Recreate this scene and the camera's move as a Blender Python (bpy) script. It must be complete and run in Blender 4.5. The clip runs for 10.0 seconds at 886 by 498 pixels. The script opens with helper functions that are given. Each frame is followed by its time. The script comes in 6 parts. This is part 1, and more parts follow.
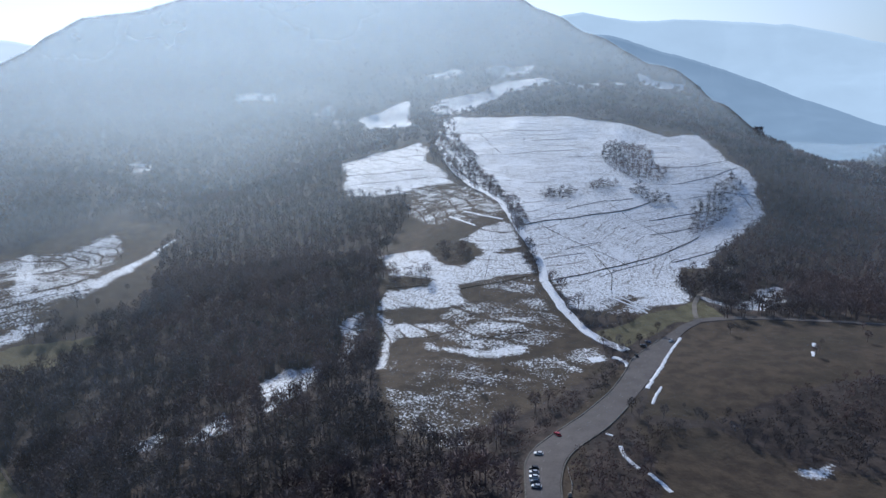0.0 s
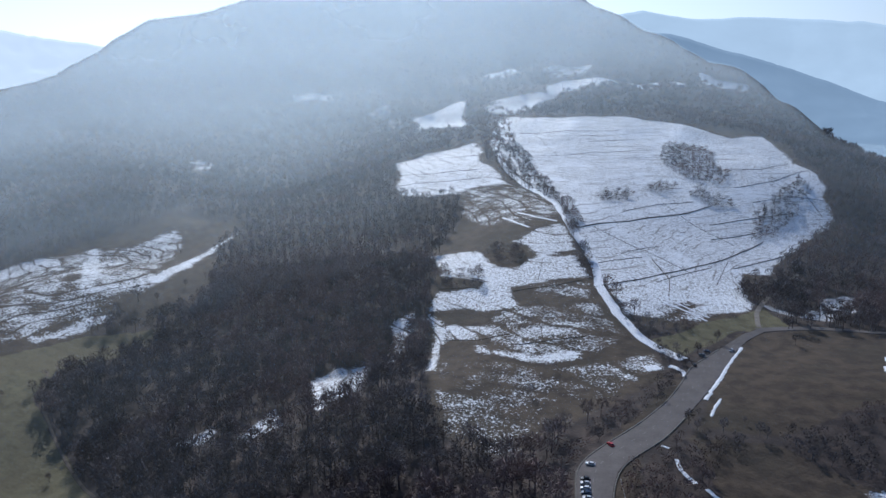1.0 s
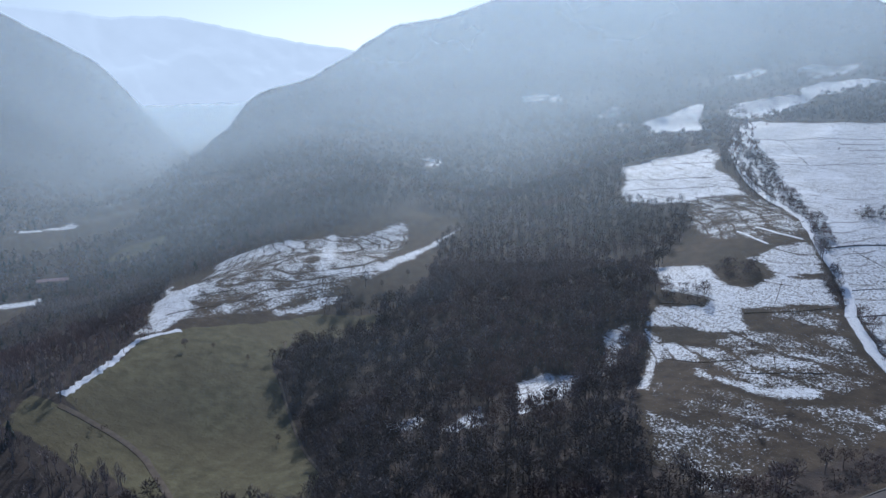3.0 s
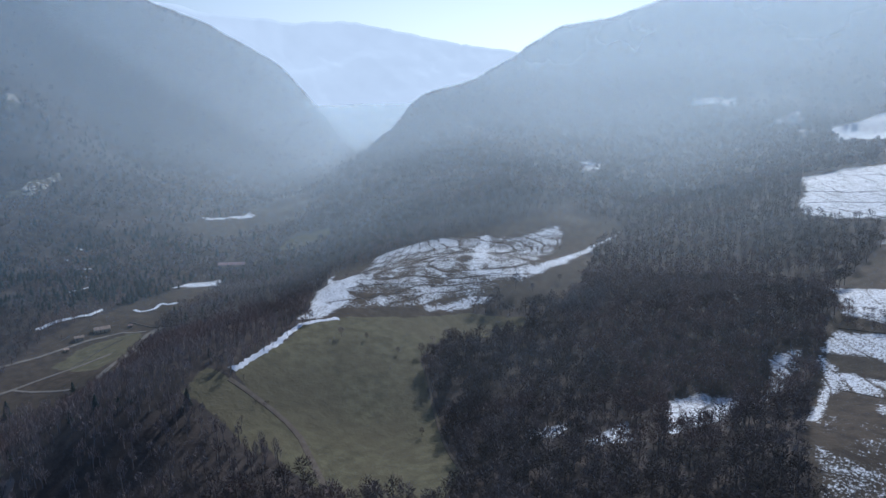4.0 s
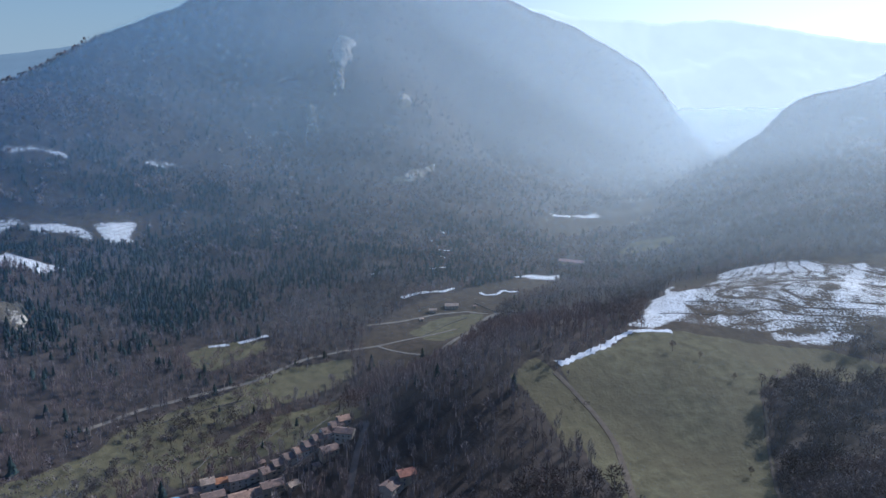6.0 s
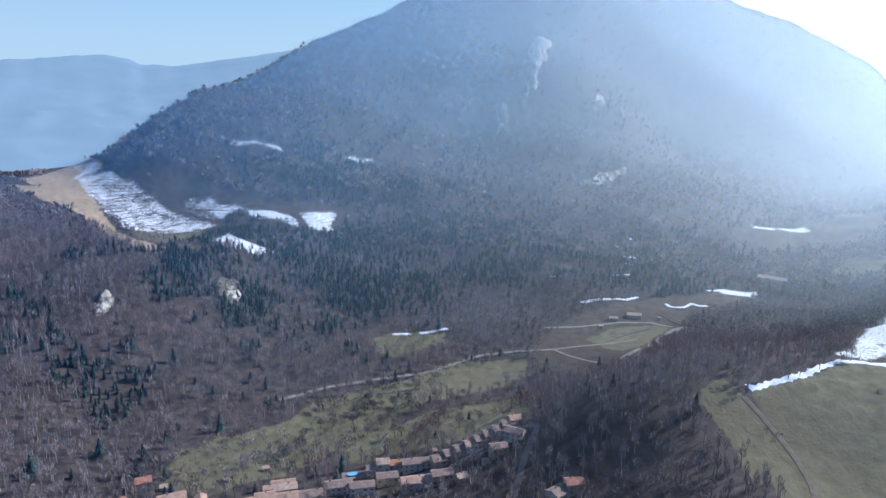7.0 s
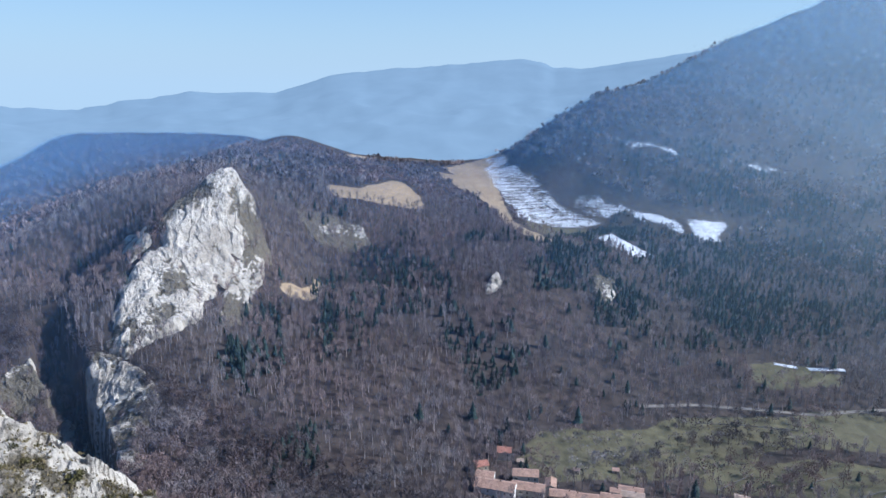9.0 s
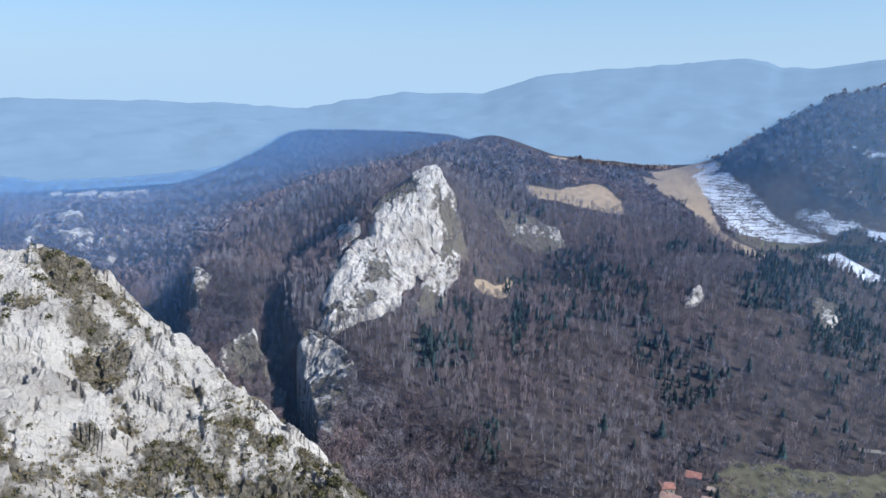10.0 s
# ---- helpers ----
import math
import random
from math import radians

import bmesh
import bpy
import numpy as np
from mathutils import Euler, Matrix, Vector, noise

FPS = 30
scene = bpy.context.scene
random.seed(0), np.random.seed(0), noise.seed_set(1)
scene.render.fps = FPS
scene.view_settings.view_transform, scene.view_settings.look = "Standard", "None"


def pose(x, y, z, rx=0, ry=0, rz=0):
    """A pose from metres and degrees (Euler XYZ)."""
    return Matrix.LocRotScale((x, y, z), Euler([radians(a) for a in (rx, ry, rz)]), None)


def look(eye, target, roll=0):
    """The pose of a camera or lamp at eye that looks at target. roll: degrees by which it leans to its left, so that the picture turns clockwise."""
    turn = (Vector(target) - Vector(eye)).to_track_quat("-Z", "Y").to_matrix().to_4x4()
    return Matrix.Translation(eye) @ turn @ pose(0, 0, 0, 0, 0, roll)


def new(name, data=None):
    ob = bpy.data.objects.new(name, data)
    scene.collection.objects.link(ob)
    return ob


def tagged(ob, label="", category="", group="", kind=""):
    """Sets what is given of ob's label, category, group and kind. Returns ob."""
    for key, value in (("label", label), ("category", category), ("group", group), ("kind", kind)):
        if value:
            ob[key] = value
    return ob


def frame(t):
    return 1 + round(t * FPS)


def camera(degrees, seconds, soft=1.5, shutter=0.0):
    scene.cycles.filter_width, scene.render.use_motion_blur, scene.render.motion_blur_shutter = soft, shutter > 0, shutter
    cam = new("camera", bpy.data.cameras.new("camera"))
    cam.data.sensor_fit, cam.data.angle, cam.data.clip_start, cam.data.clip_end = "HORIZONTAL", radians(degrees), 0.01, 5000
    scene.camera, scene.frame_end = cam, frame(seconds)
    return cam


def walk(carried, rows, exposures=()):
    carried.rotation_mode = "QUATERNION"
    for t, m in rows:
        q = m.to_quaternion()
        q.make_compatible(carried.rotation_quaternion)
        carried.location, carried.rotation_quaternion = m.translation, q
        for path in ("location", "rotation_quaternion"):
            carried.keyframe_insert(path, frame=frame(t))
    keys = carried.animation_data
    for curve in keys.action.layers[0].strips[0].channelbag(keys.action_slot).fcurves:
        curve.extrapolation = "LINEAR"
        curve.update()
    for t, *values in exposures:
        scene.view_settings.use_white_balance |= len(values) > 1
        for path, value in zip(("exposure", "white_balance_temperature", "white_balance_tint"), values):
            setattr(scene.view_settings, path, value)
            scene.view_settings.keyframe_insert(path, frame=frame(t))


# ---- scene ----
cam = camera(64.93, 10.0)
PATH = [
    (0, pose(0.00, 0.00, 160.00, 76.39, -0.11, 9.44)),
    (0.5, pose(-0.23, 2.40, 159.97, 76.37, -0.11, 11.55)),
    (1, pose(-0.74, 4.70, 159.96, 76.37, -0.06, 13.88)),
    (1.5, pose(-1.38, 6.99, 159.79, 76.38, -0.09, 16.78)),
    (2, pose(-2.05, 8.96, 159.78, 76.39, -0.10, 20.71)),
    (3.5, pose(-3.33, 13.30, 159.43, 76.49, -0.13, 38.69)),
    (4, pose(-3.60, 14.23, 159.41, 76.54, -0.18, 45.11)),
    (4.5, pose(-3.87, 14.92, 159.39, 76.56, -0.18, 51.66)),
    (5, pose(-4.28, 15.70, 159.31, 76.59, -0.18, 58.33)),
    (5.5, pose(-4.73, 16.47, 159.33, 76.59, -0.20, 65.75)),
    (7, pose(-5.36, 18.20, 159.63, 76.57, -0.27, 88.84)),
    (7.5, pose(-5.54, 18.83, 159.88, 76.55, -0.23, 96.56)),
    (8, pose(-5.68, 19.63, 160.10, 76.54, -0.17, 104.40)),
    (8.5, pose(-5.90, 20.49, 160.31, 76.57, -0.07, 112.27)),
    (9, pose(-6.40, 21.05, 160.52, 76.58, -0.12, 120.38)),
    (9.5, pose(-6.98, 21.38, 160.63, 76.60, -0.14, 128.62)),
    (10, pose(-7.30, 21.50, 160.75, 76.61, -0.19, 136.82)),
]
EXPOSURES = [(0.0, -0.28, 5050, 10), (3.5, -0.5, 4950, 10), (5.5, -0.35, 4900, 10), (7.5, 0.68, 4900, 10), (8.5, 0.55, 4900, 10), (10.0, 0.5, 4950, 10)]
walk(cam, PATH, EXPOSURES)

# ---- light ----
SUN_AZ, SUN_EL = 25.0, 34.0   # degrees: counted left from +y, and up
sun = new("sun", bpy.data.lights.new("sun", "SUN"))
sun.data.energy, sun.data.angle, sun.data.color = 5.0, radians(0.6), (1.0, 0.87, 0.70)
sun_dir = Vector((-math.sin(radians(SUN_AZ)) * math.cos(radians(SUN_EL)), math.cos(radians(SUN_AZ)) * math.cos(radians(SUN_EL)), math.sin(radians(SUN_EL))))
sun.matrix_world = look(sun_dir * 800, (0, 0, 0))
world = bpy.data.worlds.new("sky")
scene.world = world
world.use_nodes = True
_sky = world.node_tree.nodes.new("ShaderNodeTexSky")
_sky.sky_type, _sky.sun_disc = "NISHITA", False
_sky.sun_elevation, _sky.sun_rotation = radians(SUN_EL), radians(-SUN_AZ)
_sky.altitude, _sky.air_density, _sky.dust_density = 300, 1.3, 0.5
_sky.ozone_density = 6.0
# pale haze round the whole horizon, thinning out with height
_nodes, _links = world.node_tree.nodes, world.node_tree.links
_where, _split, _rise, _blend = (_nodes.new("ShaderNode" + k) for k in ("TexCoord", "SeparateXYZ", "MapRange", "Mix"))
_links.new(_where.outputs["Generated"], _split.inputs[0])
_links.new(_split.outputs[2], _rise.inputs[0])
for _k, _v in enumerate((0.0, 0.27, 0.95, 0.0)):
    _rise.inputs[_k + 1].default_value = _v
_blend.data_type = "RGBA"
_links.new(_rise.outputs[0], _blend.inputs["Factor"])
_links.new(_sky.outputs[0], _blend.inputs[6])
_near, _glow, _haze = (_nodes.new("ShaderNode" + k) for k in ("VectorMath", "MapRange", "Mix"))
_near.operation = "DOT_PRODUCT"
_links.new(_where.outputs["Generated"], _near.inputs[0])
_near.inputs[1].default_value = sun_dir
_links.new(_near.outputs["Value"], _glow.inputs[0])
for _k, _v in enumerate((0.50, 0.86, 0.0, 1.0)):
    _glow.inputs[_k + 1].default_value = _v
_haze.data_type = "RGBA"
_links.new(_glow.outputs[0], _haze.inputs["Factor"])
_haze.inputs[6].default_value, _haze.inputs[7].default_value = (5.1, 5.9, 6.0, 1), (24.0, 23.2, 22.0, 1)
_links.new(_haze.outputs[2], _blend.inputs[7])
_links.new(_blend.outputs[2], _nodes["Background"].inputs[0])
world.node_tree.nodes["Background"].inputs[1].default_value = 0.08

# ---- materials ----
class Shader:
    """A small helper to wire a node material."""

    def __init__(self, name, rough=0.8, spec=0.3, metal=0.0):
        self.mat = bpy.data.materials.new(name)
        self.mat.use_nodes = True
        self.tree = self.mat.node_tree
        self.bsdf = self.tree.nodes["Principled BSDF"]
        self.put("Roughness", rough), self.put("Specular IOR Level", spec), self.put("Metallic", metal)

    def put(self, socket, value):
        self.into(self.bsdf.inputs[socket], value)

    def into(self, socket, value):
        if isinstance(value, bpy.types.NodeSocket):
            self.tree.links.new(value, socket)
        elif isinstance(value, tuple) and len(value) == 3 and socket.type == "RGBA":
            socket.default_value = (*value, 1)
        else:
            socket.default_value = value

    def node(self, kind):
        return self.tree.nodes.new("ShaderNode" + kind)

    def attr(self, name):
        n = self.node("Attribute")
        n.attribute_name = name
        return n

    def place(self):
        return self.node("NewGeometry").outputs["Position"]

    def noise(self, size, detail=4.0, rough=0.6, where=None, stretch=None, output=0):
        n = self.node("TexNoise")
        where = where or self.place()
        if stretch:
            m = self.node("Mapping")
            self.into(m.inputs["Vector"], where)
            m.inputs["Scale"].default_value = stretch
            where = m.outputs[0]
        self.into(n.inputs["Vector"], where)
        n.inputs["Scale"].default_value, n.inputs["Detail"].default_value, n.inputs["Roughness"].default_value = 1 / size, detail, rough
        return n.outputs[output]

    def cells(self, size, where=None, feature="F1"):
        n = self.node("TexVoronoi")
        n.feature = feature
        self.into(n.inputs["Vector"], where or self.place())
        n.inputs["Scale"].default_value = 1 / size
        return n

    def math(self, op, a, b=0.0, c=0.0):
        n = self.node("Math")
        n.operation = op
        for i, v in enumerate((a, b, c)):
            self.into(n.inputs[i], v)
        return n.outputs[0]

    def span(self, v, a, b, lo=0.0, hi=1.0):
        n = self.node("MapRange")
        n.interpolation_type = "SMOOTHSTEP"
        for i, w in enumerate((v, a, b, lo, hi)):
            self.into(n.inputs[i], w)
        return n.outputs[0]

    def mix(self, f, a, b):
        n = self.node("Mix")
        n.data_type = "RGBA"
        self.into(n.inputs["Factor"], f), self.into(n.inputs[6], a), self.into(n.inputs[7], b)
        return n.outputs[2]

    def bump(self, v, far, strength=1.0):
        n = self.node("Bump")
        self.into(n.inputs["Height"], v)
        n.inputs["Distance"].default_value, n.inputs["Strength"].default_value = far, strength
        self.put("Normal", n.outputs[0])


def plain(name, colour, rough=0.7, spec=0.3, metal=0.0, vary=0.25, size=1.0):
    """Paint, wood, cloth, metal: one colour with grain and stains."""
    s = Shader(name, rough, spec, metal)
    dark = tuple(c * (1 - vary) for c in colour)
    light = tuple(min(1, c * (1 + vary)) for c in colour)
    own = s.node("TexCoord").outputs["Object"]
    v = s.math("ADD", s.math("MULTIPLY", s.noise(size, 5, 0.6, own), 0.65), s.math("MULTIPLY", s.noise(size * 0.12, 3, 0.6, own), 0.35))
    s.put("Base Color", s.mix(s.span(v, 0.3, 0.7), dark, light))
    return s.mat


def ground_material():
    s = Shader("land", 0.8, 0.12)
    cover = s.attr("cover")
    sep = s.node("SeparateColor")
    s.into(sep.inputs[0], cover.outputs["Color"])
    snow, meadow, dry = sep.outputs[0], sep.outputs[1], sep.outputs[2]
    tan = cover.outputs["Alpha"]
    broad_n, mid_n, fine_n = s.noise(60, 4), s.noise(9, 5), s.noise(1.6, 4)
    litter = s.mix(s.span(mid_n, 0.35, 0.65), (0.034, 0.027, 0.025), (0.082, 0.062, 0.052))
    litter = s.mix(s.math("MULTIPLY", s.span(broad_n, 0.4, 0.62), 0.6), litter, (0.070, 0.058, 0.050))
    grass = s.mix(s.span(mid_n, 0.3, 0.7), (0.086, 0.078, 0.043), (0.155, 0.138, 0.077))
    grass = s.mix(s.math("MULTIPLY", s.span(broad_n, 0.40, 0.62), 0.6), grass, (0.118, 0.100, 0.058))
    grass = s.mix(s.math("MULTIPLY", s.span(fine_n, 0.55, 0.8), 0.5), grass, (0.055, 0.050, 0.025))
    straw = s.mix(s.span(mid_n, 0.3, 0.7), (0.047, 0.036, 0.027), (0.094, 0.071, 0.049))
    straw = s.mix(s.math("MULTIPLY", s.span(broad_n, 0.45, 0.62), 0.55), straw, (0.048, 0.040, 0.028))
    sand = s.mix(s.span(mid_n, 0.3, 0.7), (0.28, 0.205, 0.125), (0.42, 0.32, 0.195))
    edge = s.math("MULTIPLY", s.math("SUBTRACT", mid_n, 0.5), 0.8)

    def over(mask, low, colour, below):
        return s.mix(s.span(s.math("ADD", mask, edge), low, low + 0.22), below, colour)

    # haze painted into the litter of high woods, grey like old snow between stems
    high = s.node("SeparateXYZ")
    s.into(high.inputs[0], s.place())
    old = s.math("MULTIPLY", s.span(high.outputs[2], 40, 330, 0.0, 0.25), s.span(s.math("ADD", mid_n, s.math("MULTIPLY", broad_n, 0.6)), 0.55, 0.95))
    litter = s.mix(old, litter, (0.17, 0.17, 0.18))
    c = over(dry, 0.32, straw, litter)
    c = over(meadow, 0.38, grass, c)
    c = over(tan, 0.38, sand, c)
    # snow lies in patches, thins out on the banks of the old terraces and where the turf stands through
    geo = s.node("SeparateXYZ")
    s.into(geo.inputs[0], s.place())
    step = s.math("ADD", s.math("MULTIPLY", geo.outputs[2], 0.30), s.math("MULTIPLY", s.noise(160, 3), 4.0))
    bank = s.span(s.math("ABSOLUTE", s.math("SUBTRACT", s.math("FRACT", step), 0.5)), 0.36, 0.5)
    patch = s.math("ADD", s.math("ADD", s.math("MULTIPLY", s.noise(30, 5, 0.6), 0.40), s.math("MULTIPLY", s.noise(6.5, 4, 0.65, stretch=(0.6, 1.0, 1.0)), 0.24)), s.math("MULTIPLY", s.noise(1.5, 3, 0.75), 0.60))
    lies = s.math("SUBTRACT", s.math("ADD", snow, s.math("MULTIPLY", s.math("SUBTRACT", patch, 0.62), 2.6)), s.math("MULTIPLY", bank, 0.24))
    lies = s.math("MULTIPLY", s.span(lies, 0.38, 0.62), s.span(snow, 0.12, 0.3))
    white = s.mix(s.span(fine_n, 0.3, 0.7), (0.76, 0.78, 0.81), (0.88, 0.89, 0.90))
    turf = s.math("MULTIPLY", s.span(s.noise(1.7, 4, 0.8), 0.46, 0.62), s.span(s.math("ADD", s.noise(48, 4), s.math("MULTIPLY", s.noise(9, 3, 0.6, stretch=(0.4, 1.0, 1.0)), 0.35)), 0.44, 0.70, 0.14, 1.0))
    row = s.math("MULTIPLY", s.span(bank, 0.55, 0.9), s.span(s.noise(26, 3, 0.6, stretch=(1.0, 0.8, 1.0)), 0.46, 0.56))
    turf = s.math("MAXIMUM", turf, s.math("MULTIPLY", row, 0.75))
    white = s.mix(turf, white, (0.135, 0.115, 0.09))
    c = s.mix(lies, c, white)
    s.put("Base Color", c)
    s.put("Roughness", s.math("SUBTRACT", 0.85, s.math("MULTIPLY", lies, 0.2)))
    s.bump(s.math("ADD", s.math("MULTIPLY", mid_n, 1.0), s.math("MULTIPLY", fine_n, 0.35)), 1.2, 0.8)
    return s.mat


def wood_material(name, dark, light, rough=0.8, spec=0.1, twigs=False):
    """Bark, twigs or needles, a shade of its own for each tree."""
    s = Shader(name, rough, spec)
    c = s.mix(s.attr("shade").outputs["Fac"], dark, light)
    c = s.mix(s.math("MULTIPLY", s.span(s.noise(110, 4), 0.45, 0.65), 0.45), c, (dark[0] * 1.7, dark[1] * 1.3, dark[2] * 1.05))
    if twigs:
        russet = s.math("MULTIPLY", s.span(s.math("ADD", s.noise(170, 4), s.math("MULTIPLY", s.noise(38, 3), 0.35)), 0.60, 0.78), 0.55)
        c = s.mix(russet, c, (light[0] * 0.80, light[1] * 0.62, light[2] * 0.55))
        silver = s.math("MULTIPLY", s.span(s.noise(75, 4, 0.6, stretch=(1, 1.3, 1)), 0.54, 0.66), 0.4)
        c = s.mix(silver, c, (0.29, 0.28, 0.285))
    c = s.mix(s.math("MULTIPLY", s.noise(3.0, 3), 0.25), c, tuple(v * 0.6 for v in dark))
    s.put("Base Color", c)
    if twigs:
        # light also comes through a crown of fine twigs
        thin, both, out = s.node("BsdfTranslucent"), s.node("MixShader"), s.tree.nodes["Material Output"]
        s.into(thin.inputs["Color"], c)
        both.inputs[0].default_value = 0.06
        s.tree.links.new(s.bsdf.outputs[0], both.inputs[1]), s.tree.links.new(thin.outputs[0], both.inputs[2])
        s.tree.links.new(both.outputs[0], out.inputs[0])
    return s.mat


def rock_material():
    s = Shader("limestone", 0.85, 0.25)
    big, mid, fine = s.noise(22, 5, 0.6), s.noise(4.0, 6, 0.65), s.noise(0.7, 4, 0.7)
    c = s.mix(s.span(big, 0.32, 0.68), (0.36, 0.315, 0.25), (0.62, 0.56, 0.465))
    c = s.mix(s.math("MULTIPLY", s.span(mid, 0.5, 0.72), 0.65), c, (0.16, 0.138, 0.11))
    streak = s.noise(5.0, 4, 0.6, stretch=(1.0, 1.0, 0.18))
    c = s.mix(s.math("MULTIPLY", s.span(streak, 0.5, 0.7), 0.5), c, (0.21, 0.185, 0.155))
    c = s.mix(s.math("MULTIPLY", s.span(fine, 0.5, 0.75), 0.4), c, (0.62, 0.57, 0.49))
    turf = s.attr("turf").outputs["Fac"]
    green = s.mix(s.span(fine, 0.35, 0.65), (0.078, 0.068, 0.049), (0.190, 0.158, 0.108))
    c = s.mix(s.span(s.math("ADD", turf, s.math("MULTIPLY", s.math("SUBTRACT", mid, 0.5), 1.1)), 0.42, 0.6), c, green)
    s.put("Base Color", c)
    s.bump(s.math("ADD", mid, s.math("ADD", s.math("MULTIPLY", fine, 0.45), s.math("MULTIPLY", s.noise(0.22, 3, 0.7), 0.15))), 1.6, 1.0)
    return s.mat


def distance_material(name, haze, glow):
    """Mountains so far off that little but the lit air in front of them is seen, here painted in as blue and glow."""
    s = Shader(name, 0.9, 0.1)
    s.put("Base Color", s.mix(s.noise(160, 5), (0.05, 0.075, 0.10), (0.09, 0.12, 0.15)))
    # haze put in as emission from the slopes themselves
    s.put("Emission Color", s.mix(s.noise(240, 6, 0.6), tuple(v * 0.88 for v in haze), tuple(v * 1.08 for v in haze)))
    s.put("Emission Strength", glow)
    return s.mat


LAND_MAT = ground_material()
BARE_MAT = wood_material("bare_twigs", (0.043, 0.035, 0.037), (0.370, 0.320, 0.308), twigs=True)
FIR_MAT = wood_material("fir_needles", (0.022, 0.036, 0.036), (0.050, 0.074, 0.066))
SHRUB_MAT = wood_material("evergreen_shrub", (0.035, 0.034, 0.014), (0.115, 0.100, 0.040))
ROCK_MAT = rock_material()
GRASS_MAT = wood_material("dry_grass", (0.085, 0.072, 0.035), (0.24, 0.19, 0.095))

# ---- the lie of the land ----
def lattice(ix, iy, seed):
    """A number from 0 to 1 for each cell of a grid."""
    h = (ix.astype(np.int64) * 374761393 + iy.astype(np.int64) * 668265263 + seed * 974634777) & 0xFFFFFFFF
    h = ((h ^ (h >> 13)) * 1274126177) & 0xFFFFFFFF
    h = ((h ^ (h >> 16)) * 2246822519) & 0xFFFFFFFF
    return ((h ^ (h >> 15)) & 0xFFFFFF) / 0xFFFFFF


def vnoise(x, y, seed=0):
    """Smooth noise from -1 to 1 with cells of 1."""
    ix, iy = np.floor(x), np.floor(y)
    fx, fy = x - ix, y - iy
    fx, fy = fx * fx * (3 - 2 * fx), fy * fy * (3 - 2 * fy)
    a, b = lattice(ix, iy, seed), lattice(ix + 1, iy, seed)
    c, d = lattice(ix, iy + 1, seed), lattice(ix + 1, iy + 1, seed)
    return 2 * (a + (b - a) * fx + (c - a) * fy + (a - b - c + d) * fx * fy) - 1


def fbm(x, y, size, octaves=4, seed=0, gain=0.5):
    total, amp, norm = 0, 1.0, 0
    for k in range(octaves):
        ca, sa = math.cos(k * 0.7 + seed), math.sin(k * 0.7 + seed)
        total = total + amp * vnoise((x * ca - y * sa) / size * 2 ** k + 17.3 * k, (x * sa + y * ca) / size * 2 ** k - 9.1 * k, seed + k)
        norm, amp = norm + amp, amp * gain
    return total / norm


def ridged(x, y, size, octaves=4, seed=0):
    total, amp, norm = 0, 1.0, 0
    for k in range(octaves):
        total = total + amp * (1 - 2 * np.abs(vnoise(x / size * 2 ** k + 5.7 * k, y / size * 2 ** k + 3.1 * k, seed + k)))
        norm, amp = norm + amp, amp * 0.5
    return total / norm


def smooth(a, b, v):
    s = np.clip((v - a) / (b - a), 0, 1)
    return s * s * (3 - 2 * s)


LAND = []


def landform(name, *line):
    """A crest, a foot, a terrace or a valley floor: places along it with their heights, in metres."""
    LAND.extend(line)


landform("pass", (-3, 251, 0), (27, 320, 0), (77, 445, 0), (153, 481, 2), (218, 486, 2))
landform("right_meadow", (100, 375, 2), (151, 374, 3), (79, 279, -6), (139, 292, -8))
landform("right_forest", (142, 560, -4), (264, 736, -10), (351, 814, 6), (483, 1145, 21))
landform("snow_field", (8, 470, 8), (-52, 667, 39), (103, 512, 4), (226, 895, 49), (82, 711, 18))
landform("snow_top", (-188, 1111, 79), (53, 1177, 96), (-314, 1620, 170), (204, 1637, 152))
landform("snow_west", (-86, 354, -6), (-35, 327, -9), (-117, 527, 11), (-234, 861, 42))
landform("wood_hill", (-151, 404, -26), (-209, 325, -30), (-217, 274, -34), (-246, 471, -16), (-219, 632, -8))
landform("m1_foot", (-518, 933, -7), (-493, 626, -33), (-511, 1245, 49))
landform("m1_west", (-1195, 1602, 284), (-1253, 1378, 166), (-1283, 1206, 112), (-1229, 1033, 30), (-1151, 877, -35), (-1109, 753, -72))
landform("m1_crest", (-1027, 1763, 350), (-872, 1990, 460), (-641, 2167, 500), (-372, 2194, 458), (-122, 2135, 380))
landform("m1_east", (2, 1995, 305), (146, 1893, 235), (269, 1759, 171), (357, 1559, 101), (399, 1337, 44))
landform("m1_face", (-558, 1760, 274), (-827, 1264, 73), (-166, 1840, 248))
landform("terrace", (-477, 527, -14), (-527, 388, -27), (-440, 659, -20), (-662, 858, 20), (-823, 772, -12))
landform("meadow", (-408, 325, -30), (-407, 220, -26), (-374, 223, -40), (-388, 429, -38), (-277, 269, -52), (-284, 206, -50))
landform("spur", (-426, 131, -42), (-369, 168, -38), (-357, 99, -65), (-582, 249, -64), (-579, 348, -66), (-780, 598, -89))
landform("valley", (-414, -19, -100), (-558, 117, -104), (-693, 231, -106), (-924, 494, -104), (-1418, 917, -108), (-707, 21, -100), (-866, 168, -92), (-417, -109, -94))
landform("valley_north", (-921, 50, -88), (-760, -65, -90), (-1026, -61, -73), (-756, -117, -82))
landform("m2_crest", (-1943, -53, 363), (-1979, 157, 448), (-1949, 379, 461), (-1867, 714, 377), (-1913, 996, 301), (-1995, 1266, 209), (-2028, 1478, 23))
landform("m2_west", (-1894, -131, 312), (-1775, -303, 243), (-1649, -416, 161), (-1511, -574, 75), (-1426, -657, 16))
